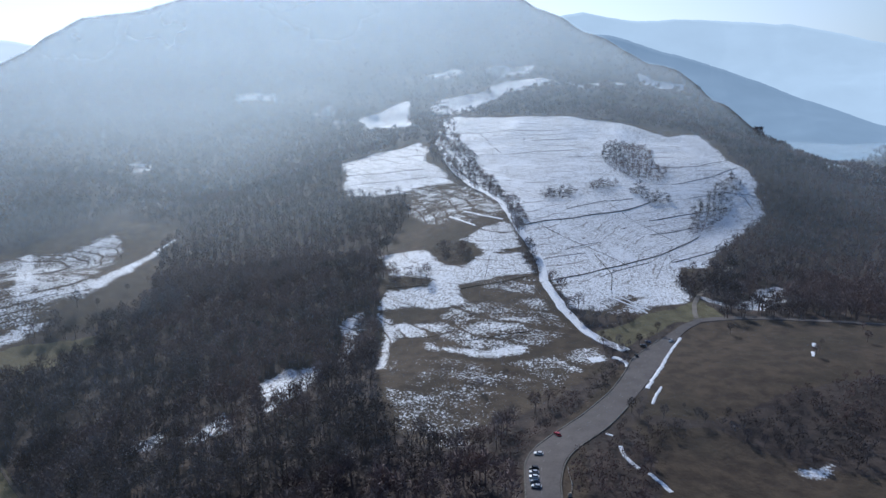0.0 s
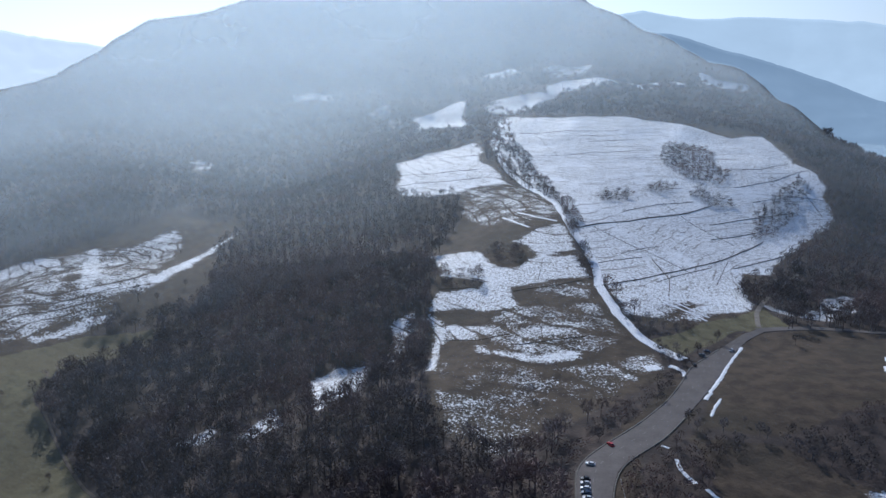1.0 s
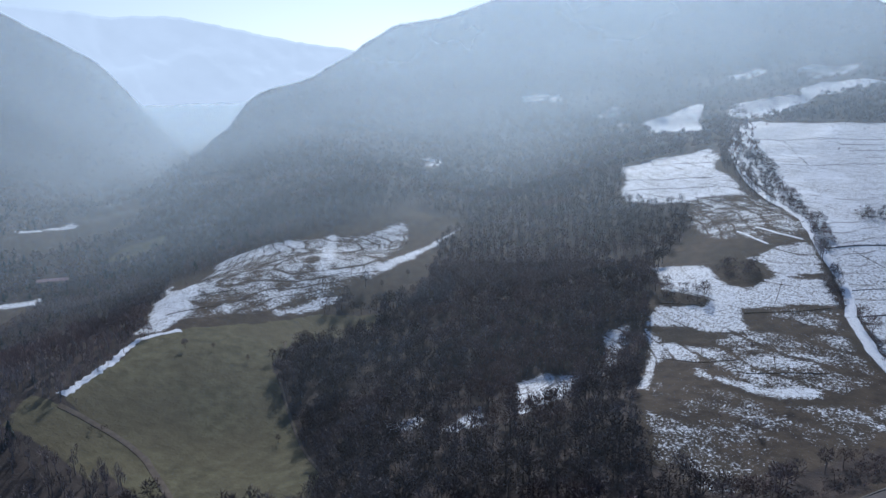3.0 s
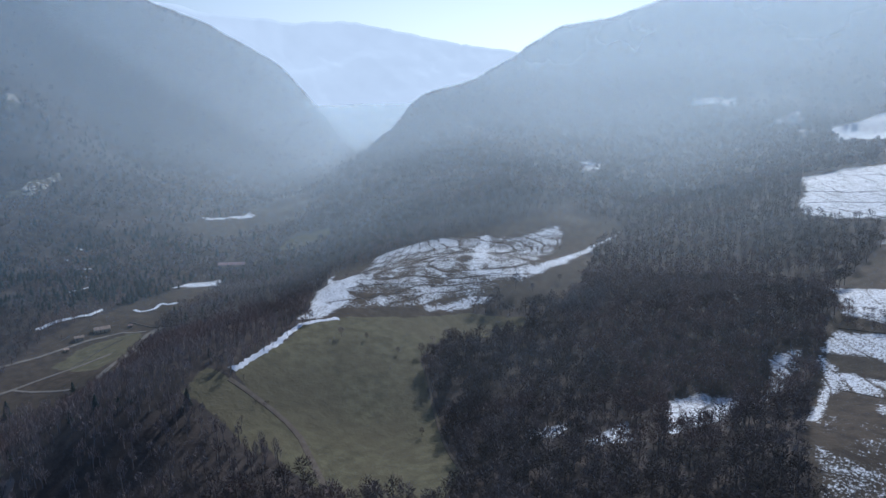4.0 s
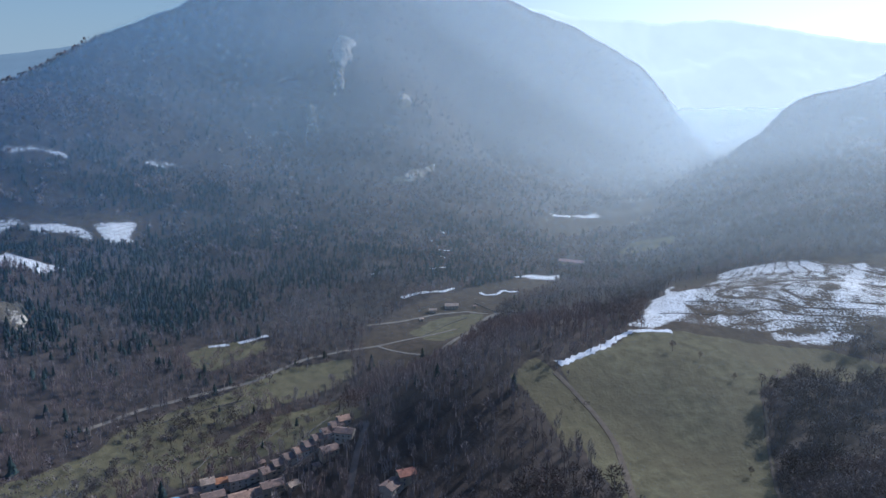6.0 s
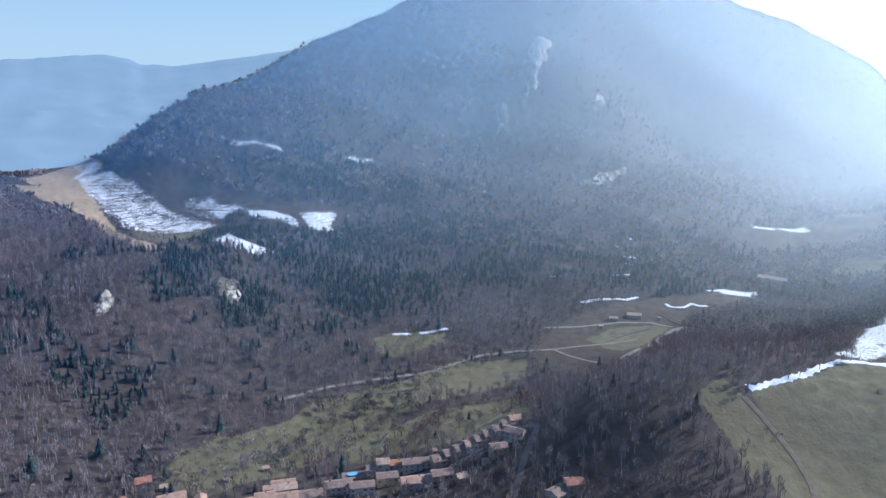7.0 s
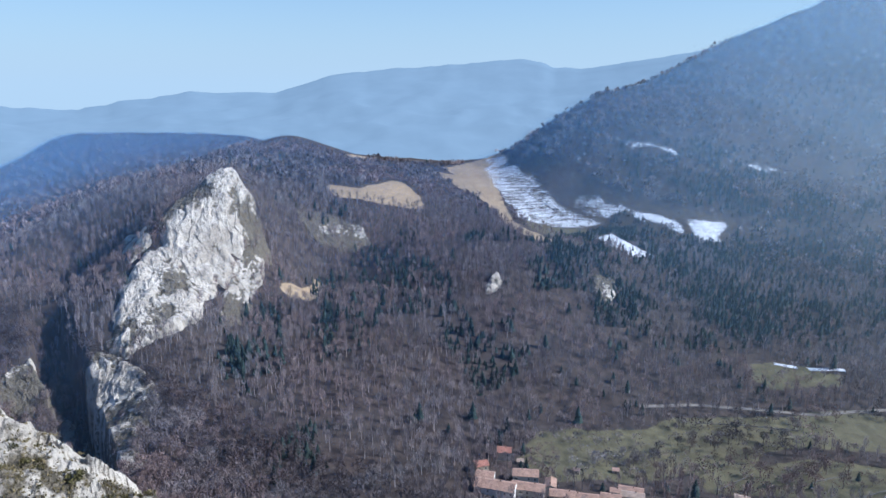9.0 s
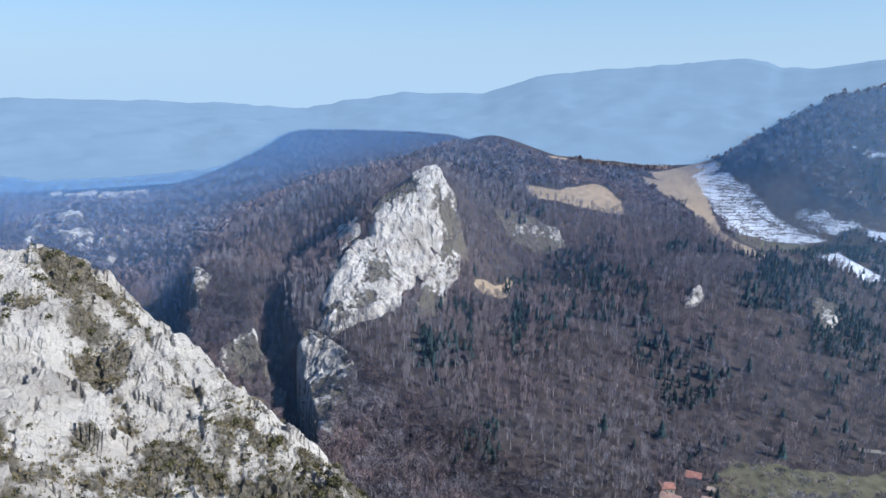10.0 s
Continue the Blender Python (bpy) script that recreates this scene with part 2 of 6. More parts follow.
landform("m2_face", (-1635, 257, 239), (-1511, 378, 120), (-1449, 92, 49), (-1593, 607, 23), (-1241, 76, -21))
landform("knob", (-1306, -248, 88), (-1180, -396, 54), (-1294, -77, 14))
landform("snow_terrace", (-1051, -260, -41), (-1052, -139, -56), (-1042, -388, -34), (-1208, -577, 13), (-1102, -664, 16), (-898, -224, -55))
landform("hill", (-994, -893, 61), (-1079, -787, 25), (-1097, -671, 15), (-768, -545, 12), (-793, -267, -35), (-633, -294, -42))
landform("hill_slope", (-493, -426, -39), (-484, -307, -59), (-349, -262, -68), (-299, -214, -70), (-527, -217, -77), (-395, -199, -85))
landform("crag", (-529, -545, 69), (-498, -557, 58), (-520, -515, 50), (-449, -552, 35), (-452, -488, 0), (-385, -492, -11), (-316, -431, -44), (-258, -374, -65))
landform("crag_back", (-691, -621, 14), (-538, -493, -14), (-444, -430, -43), (-523, -701, 11), (-419, -623, -37), (-397, -382, -52), (-304, -344, -61), (-583, -902, 1), (-517, -1042, -61))
landform("gorge", (-229, -334, -73), (-254, -420, -80), (-418, -690, -45), (-336, -790, -72), (-347, -883, -98))
landform("gorge_left", (-304, -606, -31), (-299, -666, -25), (-240, -482, -68), (-399, -767, -26))
landform("west_cliff", (-379, -1412, -78), (-536, -1248, -102), (-267, -1430, -114))
landform("blue_hill", (-1015, -1976, -82), (-1197, -1941, 4), (-1462, -1753, 8), (-1564, -1594, -6), (-815, -1895, -132))
landform("plain", (-625, -2893, -193), (-754, -2441, -215), (-1222, -3024, -211), (-1253, -2244, -111))
landform("valley_gap", (-1388, 999, -106), (-1584, 1238, -104), (-1843, 1475, -100), (-2063, 1680, -95))
landform("under_the_spur", (0, 0, -10), (-60, -60, 0), (-90, 120, -20), (120, 150, 5), (-150, -30, -20), (-130, -180, -10))
landform("behind", (0, -320, 20), (260, -200, 90), (420, 150, 60), (300, -700, 160), (-150, -800, -60), (800, 100, 150), (900, 700, 80), (600, -1200, 220), (1400, -300, 260), (2000, 1200, 200), (100, -1500, 0), (900, -2500, 100))
landform("beyond", (-2600, 600, 100), (-2700, -700, -60), (-2500, -1700, -130), (-2700, 1700, -20), (-1500, 2500, 300), (-600, 2800, 350), (200, 2500, 150), (900, 1700, 10), (700, 2200, -20), (1500, 2600, -80), (-900, -3800, -230), (-2800, -3200, -160), (-4200, 0, 0), (-3600, 2500, 0), (0, 4200, -100), (1500, 4200, -150), (-3800, -2600, -120), (0, -4600, -230), (3500, 0, 200), (3000, 3000, -60), (2500, -3500, 100))
landform("behind_hill", (-793, -1197, -64), (-900, -1184, -56), (-1073, -1238, -51), (-1222, -1238, -50), (-1264, -1123, -57), (-1280, -1012, -67), (-1324, -923, -75), (-1376, -844, -72), (-1440, -776, -64), (-1536, -723, -61), (-1119, -1581, -18), (-1286, -1490, -17), (-1713, -1204, -103), (-1885, -1026, -92))
landform("m2_west_foot", (-1683, -761, -64), (-1820, -695, -21), (-1957, -609, 36), (-2017, -509, 92), (-2113, -408, 156), (-2017, -988, -111), (-2239, -860, -91))
landform("m1_east_back", (299, 2030, 90), (368, 1917, 59), (438, 1800, 20), (482, 1633, -13), (523, 1514, -32), (566, 2128, -36), (639, 1897, -53))
LAND = np.array(LAND, float)
SOFT = 45.0
_d = np.sqrt(((LAND[:, None, :2] - LAND[None, :, :2]) ** 2).sum(2) + SOFT ** 2)
BEND = np.linalg.solve(_d, LAND[:, 2])


def broad(x, y):
    """The height of the land without its small relief."""
    z = np.zeros_like(x)
    for (a, b, _), w in zip(LAND, BEND):
        z += w * np.sqrt((x - a) ** 2 + (y - b) ** 2 + SOFT ** 2)
    return z


# the gorge between the crags: places in plan, how deep and how wide it is cut there
GORGE = [[(-228, -348, 85, 10), (-270, -440, 88, 12), (-300, -510, 72, 14), (-328, -566, 0, 14)],
         [(-150, -470, 110, 34), (-180, -520, 120, 36), (-216, -590, 130, 38), (-254, -672, 115, 36), (-300, -756, 70, 30), (-350, -840, 0, 26)]]


def slot(x, y):
    """How deep the gorge is cut at a place."""
    cut, wander = np.zeros(x.shape), 4 * fbm(x, y, 24, 3, 61)
    for line in GORGE:
        for (ax, ay, a_deep, a_wide), (bx, by, b_deep, b_wide) in zip(line, line[1:]):
            t = np.clip(((x - ax) * (bx - ax) + (y - ay) * (by - ay)) / ((bx - ax) ** 2 + (by - ay) ** 2), 0, 1)
            d = np.hypot(x - ax - t * (bx - ax), y - ay - t * (by - ay)) + wander
            wide = a_wide + (b_wide - a_wide) * t
            cut = np.maximum(cut, (a_deep + (b_deep - a_deep) * t) * (1 - smooth(0.35 * wide, 1.25 * wide, d)))
    return cut


def height(x, y):
    x, y = np.asarray(x, float), np.asarray(y, float)
    far = np.sqrt((x + 4) ** 2 + (y - 12) ** 2)
    rough = smooth(500, 1800, far)
    z = broad(x, y)
    rough = rough * (1 - 0.7 * smooth(-600, -900, y) * smooth(-700, -1000, x))
    z = z + (0.8 + 9 * rough) * fbm(x, y, 90, 4, 3) + 26 * rough * ridged(x, y, 330, 4, 8) - 8 * rough
    hill = smooth(-330, -420, x) * smooth(-140, -230, y) * smooth(-1250, -1000, x) * smooth(-900, -700, y) * smooth(0, 80, np.hypot(x + 450, y + 480) - 60)
    z = z + 7.5 * hill * ridged(x * 0.8 + 0.6 * y, (y * 0.8 - 0.6 * x) * 0.45, 110, 3, 57)
    z = z - slot(x, y)
    return z
# ---- end of the lie of the land ----

# ---- what covers the land ----
BARE_PLACES = []   # roofs and roads where no tree stands: a point, a reach
SNOW, MEADOW, DRY, TAN, COPSE, FIR = range(6)
AREAS = []


def area(kind, amount, name, *corners):
    """A patch of one cover: its corners in plan, in metres."""
    AREAS.append((kind, amount, np.array(corners, float)))


area(SNOW, 0.44, "terrace_patches", (-466, 330), (-511, 387), (-675, 539), (-705, 636), (-611, 659), (-541, 686), (-521, 737), (-468, 678), (-403, 537), (-402, 469), (-422, 440), (-425, 409), (-444, 362))
area(SNOW, 1.0, "terrace_bright", (-458, 307), (-503, 350), (-725, 526), (-509, 404), (-468, 360), (-446, 318))
area(SNOW, 0.62, "terrace_upper", (-710, 625), (-678, 643), (-610, 656), (-585, 622), (-634, 602), (-677, 563), (-726, 593))
area(SNOW, 0.78, "terrace_lane", (-597, 668), (-583, 677), (-533, 623), (-437, 503), (-404, 534), (-399, 513), (-422, 491), (-439, 480), (-492, 544))
area(SNOW, 0.62, "terrace_top", (-523, 680), (-520, 741), (-468, 678), (-492, 648))
area(SNOW, 0.8, "terrace_edge", (-404, 500), (-412, 566), (-419, 647), (-422, 716), (-422, 733), (-403, 635), (-395, 558), (-393, 504))
area(SNOW, 0.7, "terrace_low", (-427, 411), (-400, 468), (-392, 461), (-416, 413))
area(SNOW, 1.0, "main_field", (-220, 1231), (-190, 1268), (-111, 1185), (-36, 1180), (36, 1168), (103, 1139), (153, 1068), (212, 1138), (209, 1038), (220, 964), (231, 923), (235, 869), (226, 842), (227, 806), (214, 784), (185, 741), (151, 676), (126, 622), (105, 609), (102, 573), (102, 523), (94, 503), (73, 493), (60, 486), (54, 501), (42, 491), (29, 481), (14, 472), (2, 492), (-12, 543), (-36, 639), (-58, 702), (-89, 774), (-131, 878), (-170, 1004))
area(SNOW, 0.55, "field_fringe_low", (2, 492), (30, 486), (54, 501), (68, 488), (63, 474), (40, 466), (21, 464), (10, 464))
area(SNOW, 0.95, "upper_field", (-243, 1345), (-251, 1403), (-212, 1412), (-139, 1415), (-153, 1553), (-103, 1615), (-53, 1598), (8, 1593), (-49, 1509), (-90, 1427), (-121, 1397), (-152, 1335), (-185, 1301))
area(SNOW, 0.8, "top_strip", (-305, 1598), (-311, 1629), (-257, 1663), (-243, 1682), (-224, 1646), (-252, 1586))
area(SNOW, 0.55, "top_faint", (-178, 1660), (-150, 1709), (-59, 1730), (-68, 1655), (-142, 1631))
area(SNOW, 0.7, "strip_east", (20, 1601), (87, 1618), (73, 1479), (20, 1576))
area(SNOW, 0.7, "strip_east_two", (106, 1636), (134, 1606), (123, 1541), (110, 1600))
area(SNOW, 0.9, "top_strip_east", (168, 1670), (209, 1650), (268, 1646), (248, 1552), (207, 1542), (167, 1593))
area(SNOW, 0.95, "west_clearing", (-395, 1355), (-355, 1376), (-317, 1444), (-303, 1433), (-242, 1145), (-297, 1234), (-346, 1319), (-340, 1236), (-364, 1284))
area(SNOW, 0.5, "west_upper", (-492, 1363), (-459, 1407), (-442, 1348), (-413, 1336), (-409, 1278), (-454, 1336), (-484, 1339))
area(SNOW, 0.85, "west_field", (-314, 982), (-292, 997), (-269, 1024), (-229, 1022), (-212, 1044), (-190, 996), (-172, 904), (-139, 840), (-118, 793), (-150, 788), (-172, 767), (-213, 772), (-247, 795), (-283, 897))
area(SNOW, 0.4, "ridge_patches", (-179, 797), (-119, 803), (-59, 717), (-45, 652), (-68, 644), (-83, 632), (-123, 650), (-159, 708))
area(SNOW, 0.95, "middle_field", (-155, 585), (-113, 572), (-87, 529), (-68, 528), (-58, 551), (-24, 563), (-18, 523), (-49, 508), (-69, 499), (-60, 469), (-82, 468), (-126, 477), (-126, 499), (-94, 499), (-92, 510), (-129, 521))
area(SNOW, 0.8, "middle_field_upper", (-84, 590), (-66, 622), (-41, 630), (-28, 574), (-55, 551), (-71, 582))
area(SNOW, 0.5, "middle_field_low", (-52, 504), (-15, 514), (-10, 484), (-33, 482), (-55, 490))
area(SNOW, 0.72, "terrace_step", (-112, 453), (-66, 444), (-63, 433), (-79, 430), (-80, 424), (-107, 434))
area(SNOW, 0.62, "terrace_step_two", (-60, 440), (-14, 448), (-13, 429), (-53, 416))
area(SNOW, 0.42, "terraces_low", (-68, 465), (-10, 480), (14, 434), (-7, 404), (-47, 400), (-80, 424), (-78, 455))
area(SNOW, 0.62, "terrace_step_three", (-81, 420), (-66, 409), (-39, 401), (-12, 408), (-13, 399), (-33, 391), (-57, 395), (-78, 405))
area(SNOW, 0.9, "gully_strip", (-126, 472), (-114, 460), (-108, 441), (-105, 417), (-99, 380), (-105, 383), (-111, 420), (-116, 444))
area(SNOW, 0.6, "gully_strip_two", (-152, 467), (-138, 479), (-131, 454), (-134, 435), (-136, 415), (-142, 410), (-143, 438))
area(SNOW, 0.68, "east_wood_edge", (109, 528), (126, 515), (131, 503), (142, 526), (168, 587), (190, 603), (197, 598), (177, 546), (152, 504), (137, 499), (113, 508))
area(DRY, 0.9, "field_ground", (-220, 1231), (-36, 1180), (103, 1139), (212, 1138), (231, 923), (227, 806), (185, 741), (126, 622), (102, 573), (102, 523), (82, 481), (54, 455), (21, 461), (2, 492), (-36, 639), (-131, 878))
area(DRY, 0.8, "clearing_ground", (-394, 1349), (-315, 1435), (-242, 1145), (-340, 1236))
area(DRY, 0.8, "west_field_ground", (-314, 982), (-212, 1044), (-118, 793), (-59, 717), (-45, 652), (-18, 523), (-10, 484), (-60, 465), (-125, 473), (-146, 583), (-152, 703), (-172, 767), (-246, 789))
area(COPSE, 1.0, "meadow_brush", (80, 329), (103, 342), (137, 366), (176, 378), (152, 317), (130, 310), (107, 314), (85, 319))
area(COPSE, 1.0, "copse_high", (51, 929), (71, 1021), (84, 987), (107, 992), (117, 953), (116, 903), (133, 885), (116, 846), (81, 849), (64, 882))
area(COPSE, 1.0, "copse_small", (29, 806), (48, 826), (67, 831), (60, 806), (38, 792))
area(COPSE, 1.0, "copse_mid", (-20, 750), (22, 782), (16, 744), (-13, 723))
area(COPSE, 1.0, "copse_east", (81, 806), (99, 835), (103, 810), (124, 811), (128, 795), (100, 782))
area(SNOW, 0.30, "bank", (-101, 395), (-25, 388), (33, 415), (24, 382), (-3, 330), (-38, 289), (-74, 306), (-89, 341))
area(SNOW, 0.45, "bank_edge", (-65, 366), (29, 414), (34, 391), (21, 382), (-24, 381), (-60, 357))
area(SNOW, 0.9, "wood_clearing", (-184, 389), (-176, 410), (-152, 414), (-145, 369), (-154, 332))
area(SNOW, 0.8, "wood_clearing_two", (-189, 305), (-184, 343), (-165, 316), (-178, 300))
area(SNOW, 0.6, "wood_clearing_three", (-231, 307), (-213, 327), (-202, 302), (-219, 297))
area(SNOW, 0.9, "east_line", (408, 1362), (452, 1322), (435, 1121), (395, 1058), (383, 1191))
area(SNOW, 0.9, "small_hollow", (105, 298), (128, 308), (123, 296), (110, 293))
area(SNOW, 0.9, "lower_edge", (-421, 402), (-413, 457), (-393, 469), (-402, 438))
area(SNOW, 0.9, "valley_patch", (-890, 398), (-886, 455), (-852, 441), (-869, 395))
area(SNOW, 0.8, "valley_patch_two", (-1189, 585), (-1190, 681), (-1157, 665), (-1169, 580))
area(SNOW, 0.8, "valley_patch_three", (-1430, 889), (-1473, 988), (-1462, 983), (-1262, 794))
area(SNOW, 0.9, "mountain_patch", (-681, 1412), (-599, 1448), (-586, 1394), (-666, 1393))
area(SNOW, 0.6, "mountain_patch_two", (-719, 1073), (-678, 1083), (-645, 1020), (-673, 1018))
area(SNOW, 0.56, "west_slope", (-1284, -631), (-1286, -589), (-1122, -476), (-1099, -428), (-1067, -388), (-1033, -295), (-983, -315), (-953, -405), (-1063, -508))
area(SNOW, 0.52, "west_slope_two", (-1081, -369), (-1098, -328), (-1079, -264), (-1040, -297), (-1061, -358))
area(SNOW, 1.0, "west_strip", (-1076, -267), (-1078, -234), (-1055, -180), (-1039, -179), (-1056, -247))
area(SNOW, 1.0, "west_square", (-1074, -181), (-1097, -130), (-1040, -129), (-1035, -154))
area(SNOW, 1.0, "west_hook", (-909, -274), (-972, -267), (-929, -216), (-905, -182), (-857, -202))
area(SNOW, 0.8, "knob_line", (-1217, -337), (-1217, -305), (-1229, -236), (-1219, -237), (-1203, -311))
area(SNOW, 0.7, "knob_line_two", (-1272, -153), (-1297, -112), (-1301, -70), (-1289, -80), (-1269, -130))
area(MEADOW, 1.0, "big_meadow", (-403, 220), (-445, 302), (-437, 332), (-396, 439), (-349, 458), (-338, 436), (-371, 384), (-357, 342), (-308, 309), (-232, 254), (-210, 219), (-272, 194), (-343, 203), (-377, 218))
area(DRY, 0.9, "upper_meadow", (-389, 500), (-423, 655), (-380, 603), (-340, 512), (-350, 483), (-379, 449))
area(MEADOW, 0.8, "slope_meadow", (-402, 179), (-420, 210), (-400, 215), (-371, 221), (-325, 191), (-351, 191), (-390, 186))
area(MEADOW, 1.0, "pass_triangle", (25, 432), (62, 470), (108, 516), (114, 479), (83, 462), (46, 413), (33, 421))
area(DRY, 0.9, "right_meadow", (83, 457), (122, 474), (230, 489), (188, 391), (132, 366), (79, 328), (49, 328), (37, 310))
area(DRY, 1.0, "low_meadow", (40, 315), (77, 320), (106, 304), (151, 299), (136, 263), (41, 238), (50, 272))
area(DRY, 0.7, "ridge_strip", (-238, 627), (-187, 640), (-136, 617), (-68, 668), (-43, 627), (-81, 601), (-142, 596), (-193, 589))
area(DRY, 0.6, "terraces_ground", (-137, 514), (-13, 527), (26, 419), (34, 383), (8, 347), (-38, 289), (-76, 303), (-97, 347))
area(DRY, 0.7, "terrace_ground", (-451, 305), (-743, 544), (-622, 674), (-548, 789), (-434, 749), (-404, 606), (-388, 482), (-394, 436), (-427, 340))
area(DRY, 0.6, "road_verge", (-8, 247), (8, 321), (41, 392), (46, 346), (24, 302), (17, 258), (12, 231), (-17, 229))
area(MEADOW, 0.9, "village_field", (-401, -155), (-466, -130), (-523, -71), (-566, -49), (-647, 42), (-658, 117), (-613, 116), (-562, 19), (-508, -30), (-445, -71), (-391, -119))
area(MEADOW, 0.8, "village_field_two", (-472, -47), (-537, 19), (-571, 99), (-447, 90), (-467, 19), (-447, -37))
area(MEADOW, 0.9, "mid_field", (-710, 189), (-751, 235), (-748, 287), (-698, 273), (-638, 209))
area(DRY, 0.8, "allotments", (-689, 127), (-797, 212), (-853, 330), (-875, 423), (-835, 428), (-760, 311), (-533, 188), (-589, 154), (-629, 129))
area(MEADOW, 0.7, "strip_field", (-685, -42), (-704, -9), (-709, 45), (-683, 38), (-639, -13), (-647, -35))
area(MEADOW, 0.9, "far_field", (-957, 591), (-970, 628), (-936, 673), (-893, 649), (-906, 606))
area(DRY, 0.7, "far_scrub", (-1152, 512), (-1226, 757), (-1190, 819), (-1076, 746), (-1072, 651), (-1061, 532))
area(TAN, 1.0, "tan_field", (-765, -620), (-782, -565), (-896, -586), (-872, -524), (-799, -475), (-766, -506), (-737, -569))
area(TAN, 0.7, "tan_field_two", (-1058, -635), (-1069, -583), (-1013, -487), (-991, -441), (-975, -478), (-995, -541))
area(TAN, 0.9, "rust_patch", (-488, -446), (-575, -474), (-575, -458), (-490, -408), (-479, -426))
area(TAN, 0.8, "crest_clearing", (-1010, -774), (-1085, -779), (-1050, -751), (-996, -757))
area(TAN, 0.7, "hill_field", (-1110, -631), (-1435, -702), (-1257, -562), (-1065, -493), (-952, -418), (-789, -266), (-764, -285), (-957, -459))
area(MEADOW, 0.7, "west_green", (-953, -405), (-987, -316), (-917, -261), (-823, -261), (-885, -345))
area(DRY, 0.6, "west_ground", (-1426, -709), (-1171, -496), (-1114, -318), (-1110, -120), (-1038, -120), (-994, -250), (-827, -277), (-942, -401))
area(COPSE, 1.0, "copse_bush", (-104, 560), (-94, 588), (-73, 567), (-68, 537), (-86, 537))
area(COPSE, 0.8, "copse_edge", (39, 466), (58, 469), (53, 454), (42, 454))
area(COPSE, 1.0, "field_fringe", (98, 560), (140, 636), (116, 539), (97, 511))
area(COPSE, 0.9, "lane_bush", (-27, 565), (-21, 586), (-13, 527), (-17, 515))
area(COPSE, 1.0, "west_copse", (-132, 532), (-97, 518), (-93, 496), (-126, 507))
area(COPSE, 1.0, "road_scrub", (-14, 259), (-2, 301), (26, 345), (40, 384), (36, 391), (11, 346), (-18, 293), (-25, 260))
area(COPSE, 1.0, "slope_scrub", (11, 270), (27, 303), (35, 289), (49, 263), (29, 245), (10, 241))
area(COPSE, 1.0, "dark_thicket", (40, 310), (62, 323), (61, 309), (48, 291), (35, 289))
area(COPSE, 0.8, "meadow_bush", (-375, 216), (-377, 227), (-370, 224), (-369, 216))
area(COPSE, 0.7, "meadow_edge", (-363, 346), (-373, 374), (-369, 389), (-356, 363), (-351, 343))
area(COPSE, 1.0, "village_trees", (-522, -80), (-571, -10), (-525, 19), (-498, -25), (-479, -65))
area(COPSE, 0.7, "village_trees_two", (-497, -16), (-549, 48), (-585, 101), (-487, 96), (-485, 44), (-465, 2))
area(COPSE, 0.6, "village_trees_three", (-466, -102), (-497, -59), (-480, -40), (-446, -67), (-434, -95))
area(COPSE, 0.9, "lane_trees", (-576, -50), (-626, 20), (-676, 96), (-656, 94), (-607, 20), (-562, -43))
area(COPSE, 0.8, "terrace_copse", (-1027, -294), (-1050, -264), (-1037, -172), (-989, -172), (-955, -223), (-971, -269))
area(FIR, 0.75, "patch_crag", (-565, -475), (-607, -453), (-512, -356), (-437, -309), (-403, -322), (-429, -365), (-474, -382))
area(FIR, 0.85, "patch_gully", (-705, -450), (-703, -429), (-646, -372), (-615, -329), (-547, -274), (-491, -247), (-498, -269), (-572, -322), (-650, -400))
area(FIR, 0.6, "patch_east", (-700, -276), (-767, -234), (-815, -170), (-673, -125), (-627, -164), (-637, -203), (-644, -238))
area(FIR, 0.9, "patch_row", (-742, -374), (-816, -337), (-773, -317), (-717, -360))
area(FIR, 0.7, "patch_foot", (-387, -426), (-455, -442), (-468, -424), (-386, -344), (-337, -338), (-342, -370))
area(FIR, 0.4, "patch_low", (-295, -280), (-328, -282), (-343, -266), (-290, -222), (-262, -241))
area(FIR, 0.5, "patch_mixed", (-546, -298), (-621, -255), (-527, -197), (-457, -212))
area(FIR, 0.9, "patch_snow", (-1001, -292), (-1062, -282), (-1069, -238), (-937, -199), (-902, -231))
area(FIR, 0.6, "patch_west", (-640, -475), (-677, -437), (-650, -371), (-538, -303), (-498, -344))
area(FIR, 0.85, "patch_valley", (-785, -318), (-1014, -290), (-1038, -155), (-992, -39), (-751, -17), (-650, -102), (-649, -182))
area(FIR, 0.6, "patch_corner", (-500, -394), (-533, -362), (-448, -302), (-424, -320))
area(FIR, 0.7, "patch_knob", (-1203, -342), (-1278, -215), (-1286, -48), (-1241, 94), (-1145, -2), (-1129, -151), (-1121, -282))
area(FIR, 0.7, "patch_under", (-1060, 200), (-1146, 459), (-1035, 511), (-902, 331), (-884, 186))
area(FIR, 0.6, "patch_lower", (-974, -211), (-1128, -2), (-1121, 179), (-981, 239), (-808, 74), (-737, -54))
area(COPSE, 1.0, "lane_hedge", (-246, 1387), (-222, 1376), (-165, 1079), (-75, 793), (-23, 633), (-30, 623), (-87, 783), (-174, 1026))
area(COPSE, 1.0, "field_scrub", (143, 785), (210, 886), (218, 858), (162, 755), (135, 712))
area(MEADOW, 0.9, "village_green", (-423, -155), (-449, -156), (-473, -137), (-502, -99), (-544, -75), (-588, -17), (-494, -9), (-464, -48), (-423, -80), (-405, -115))


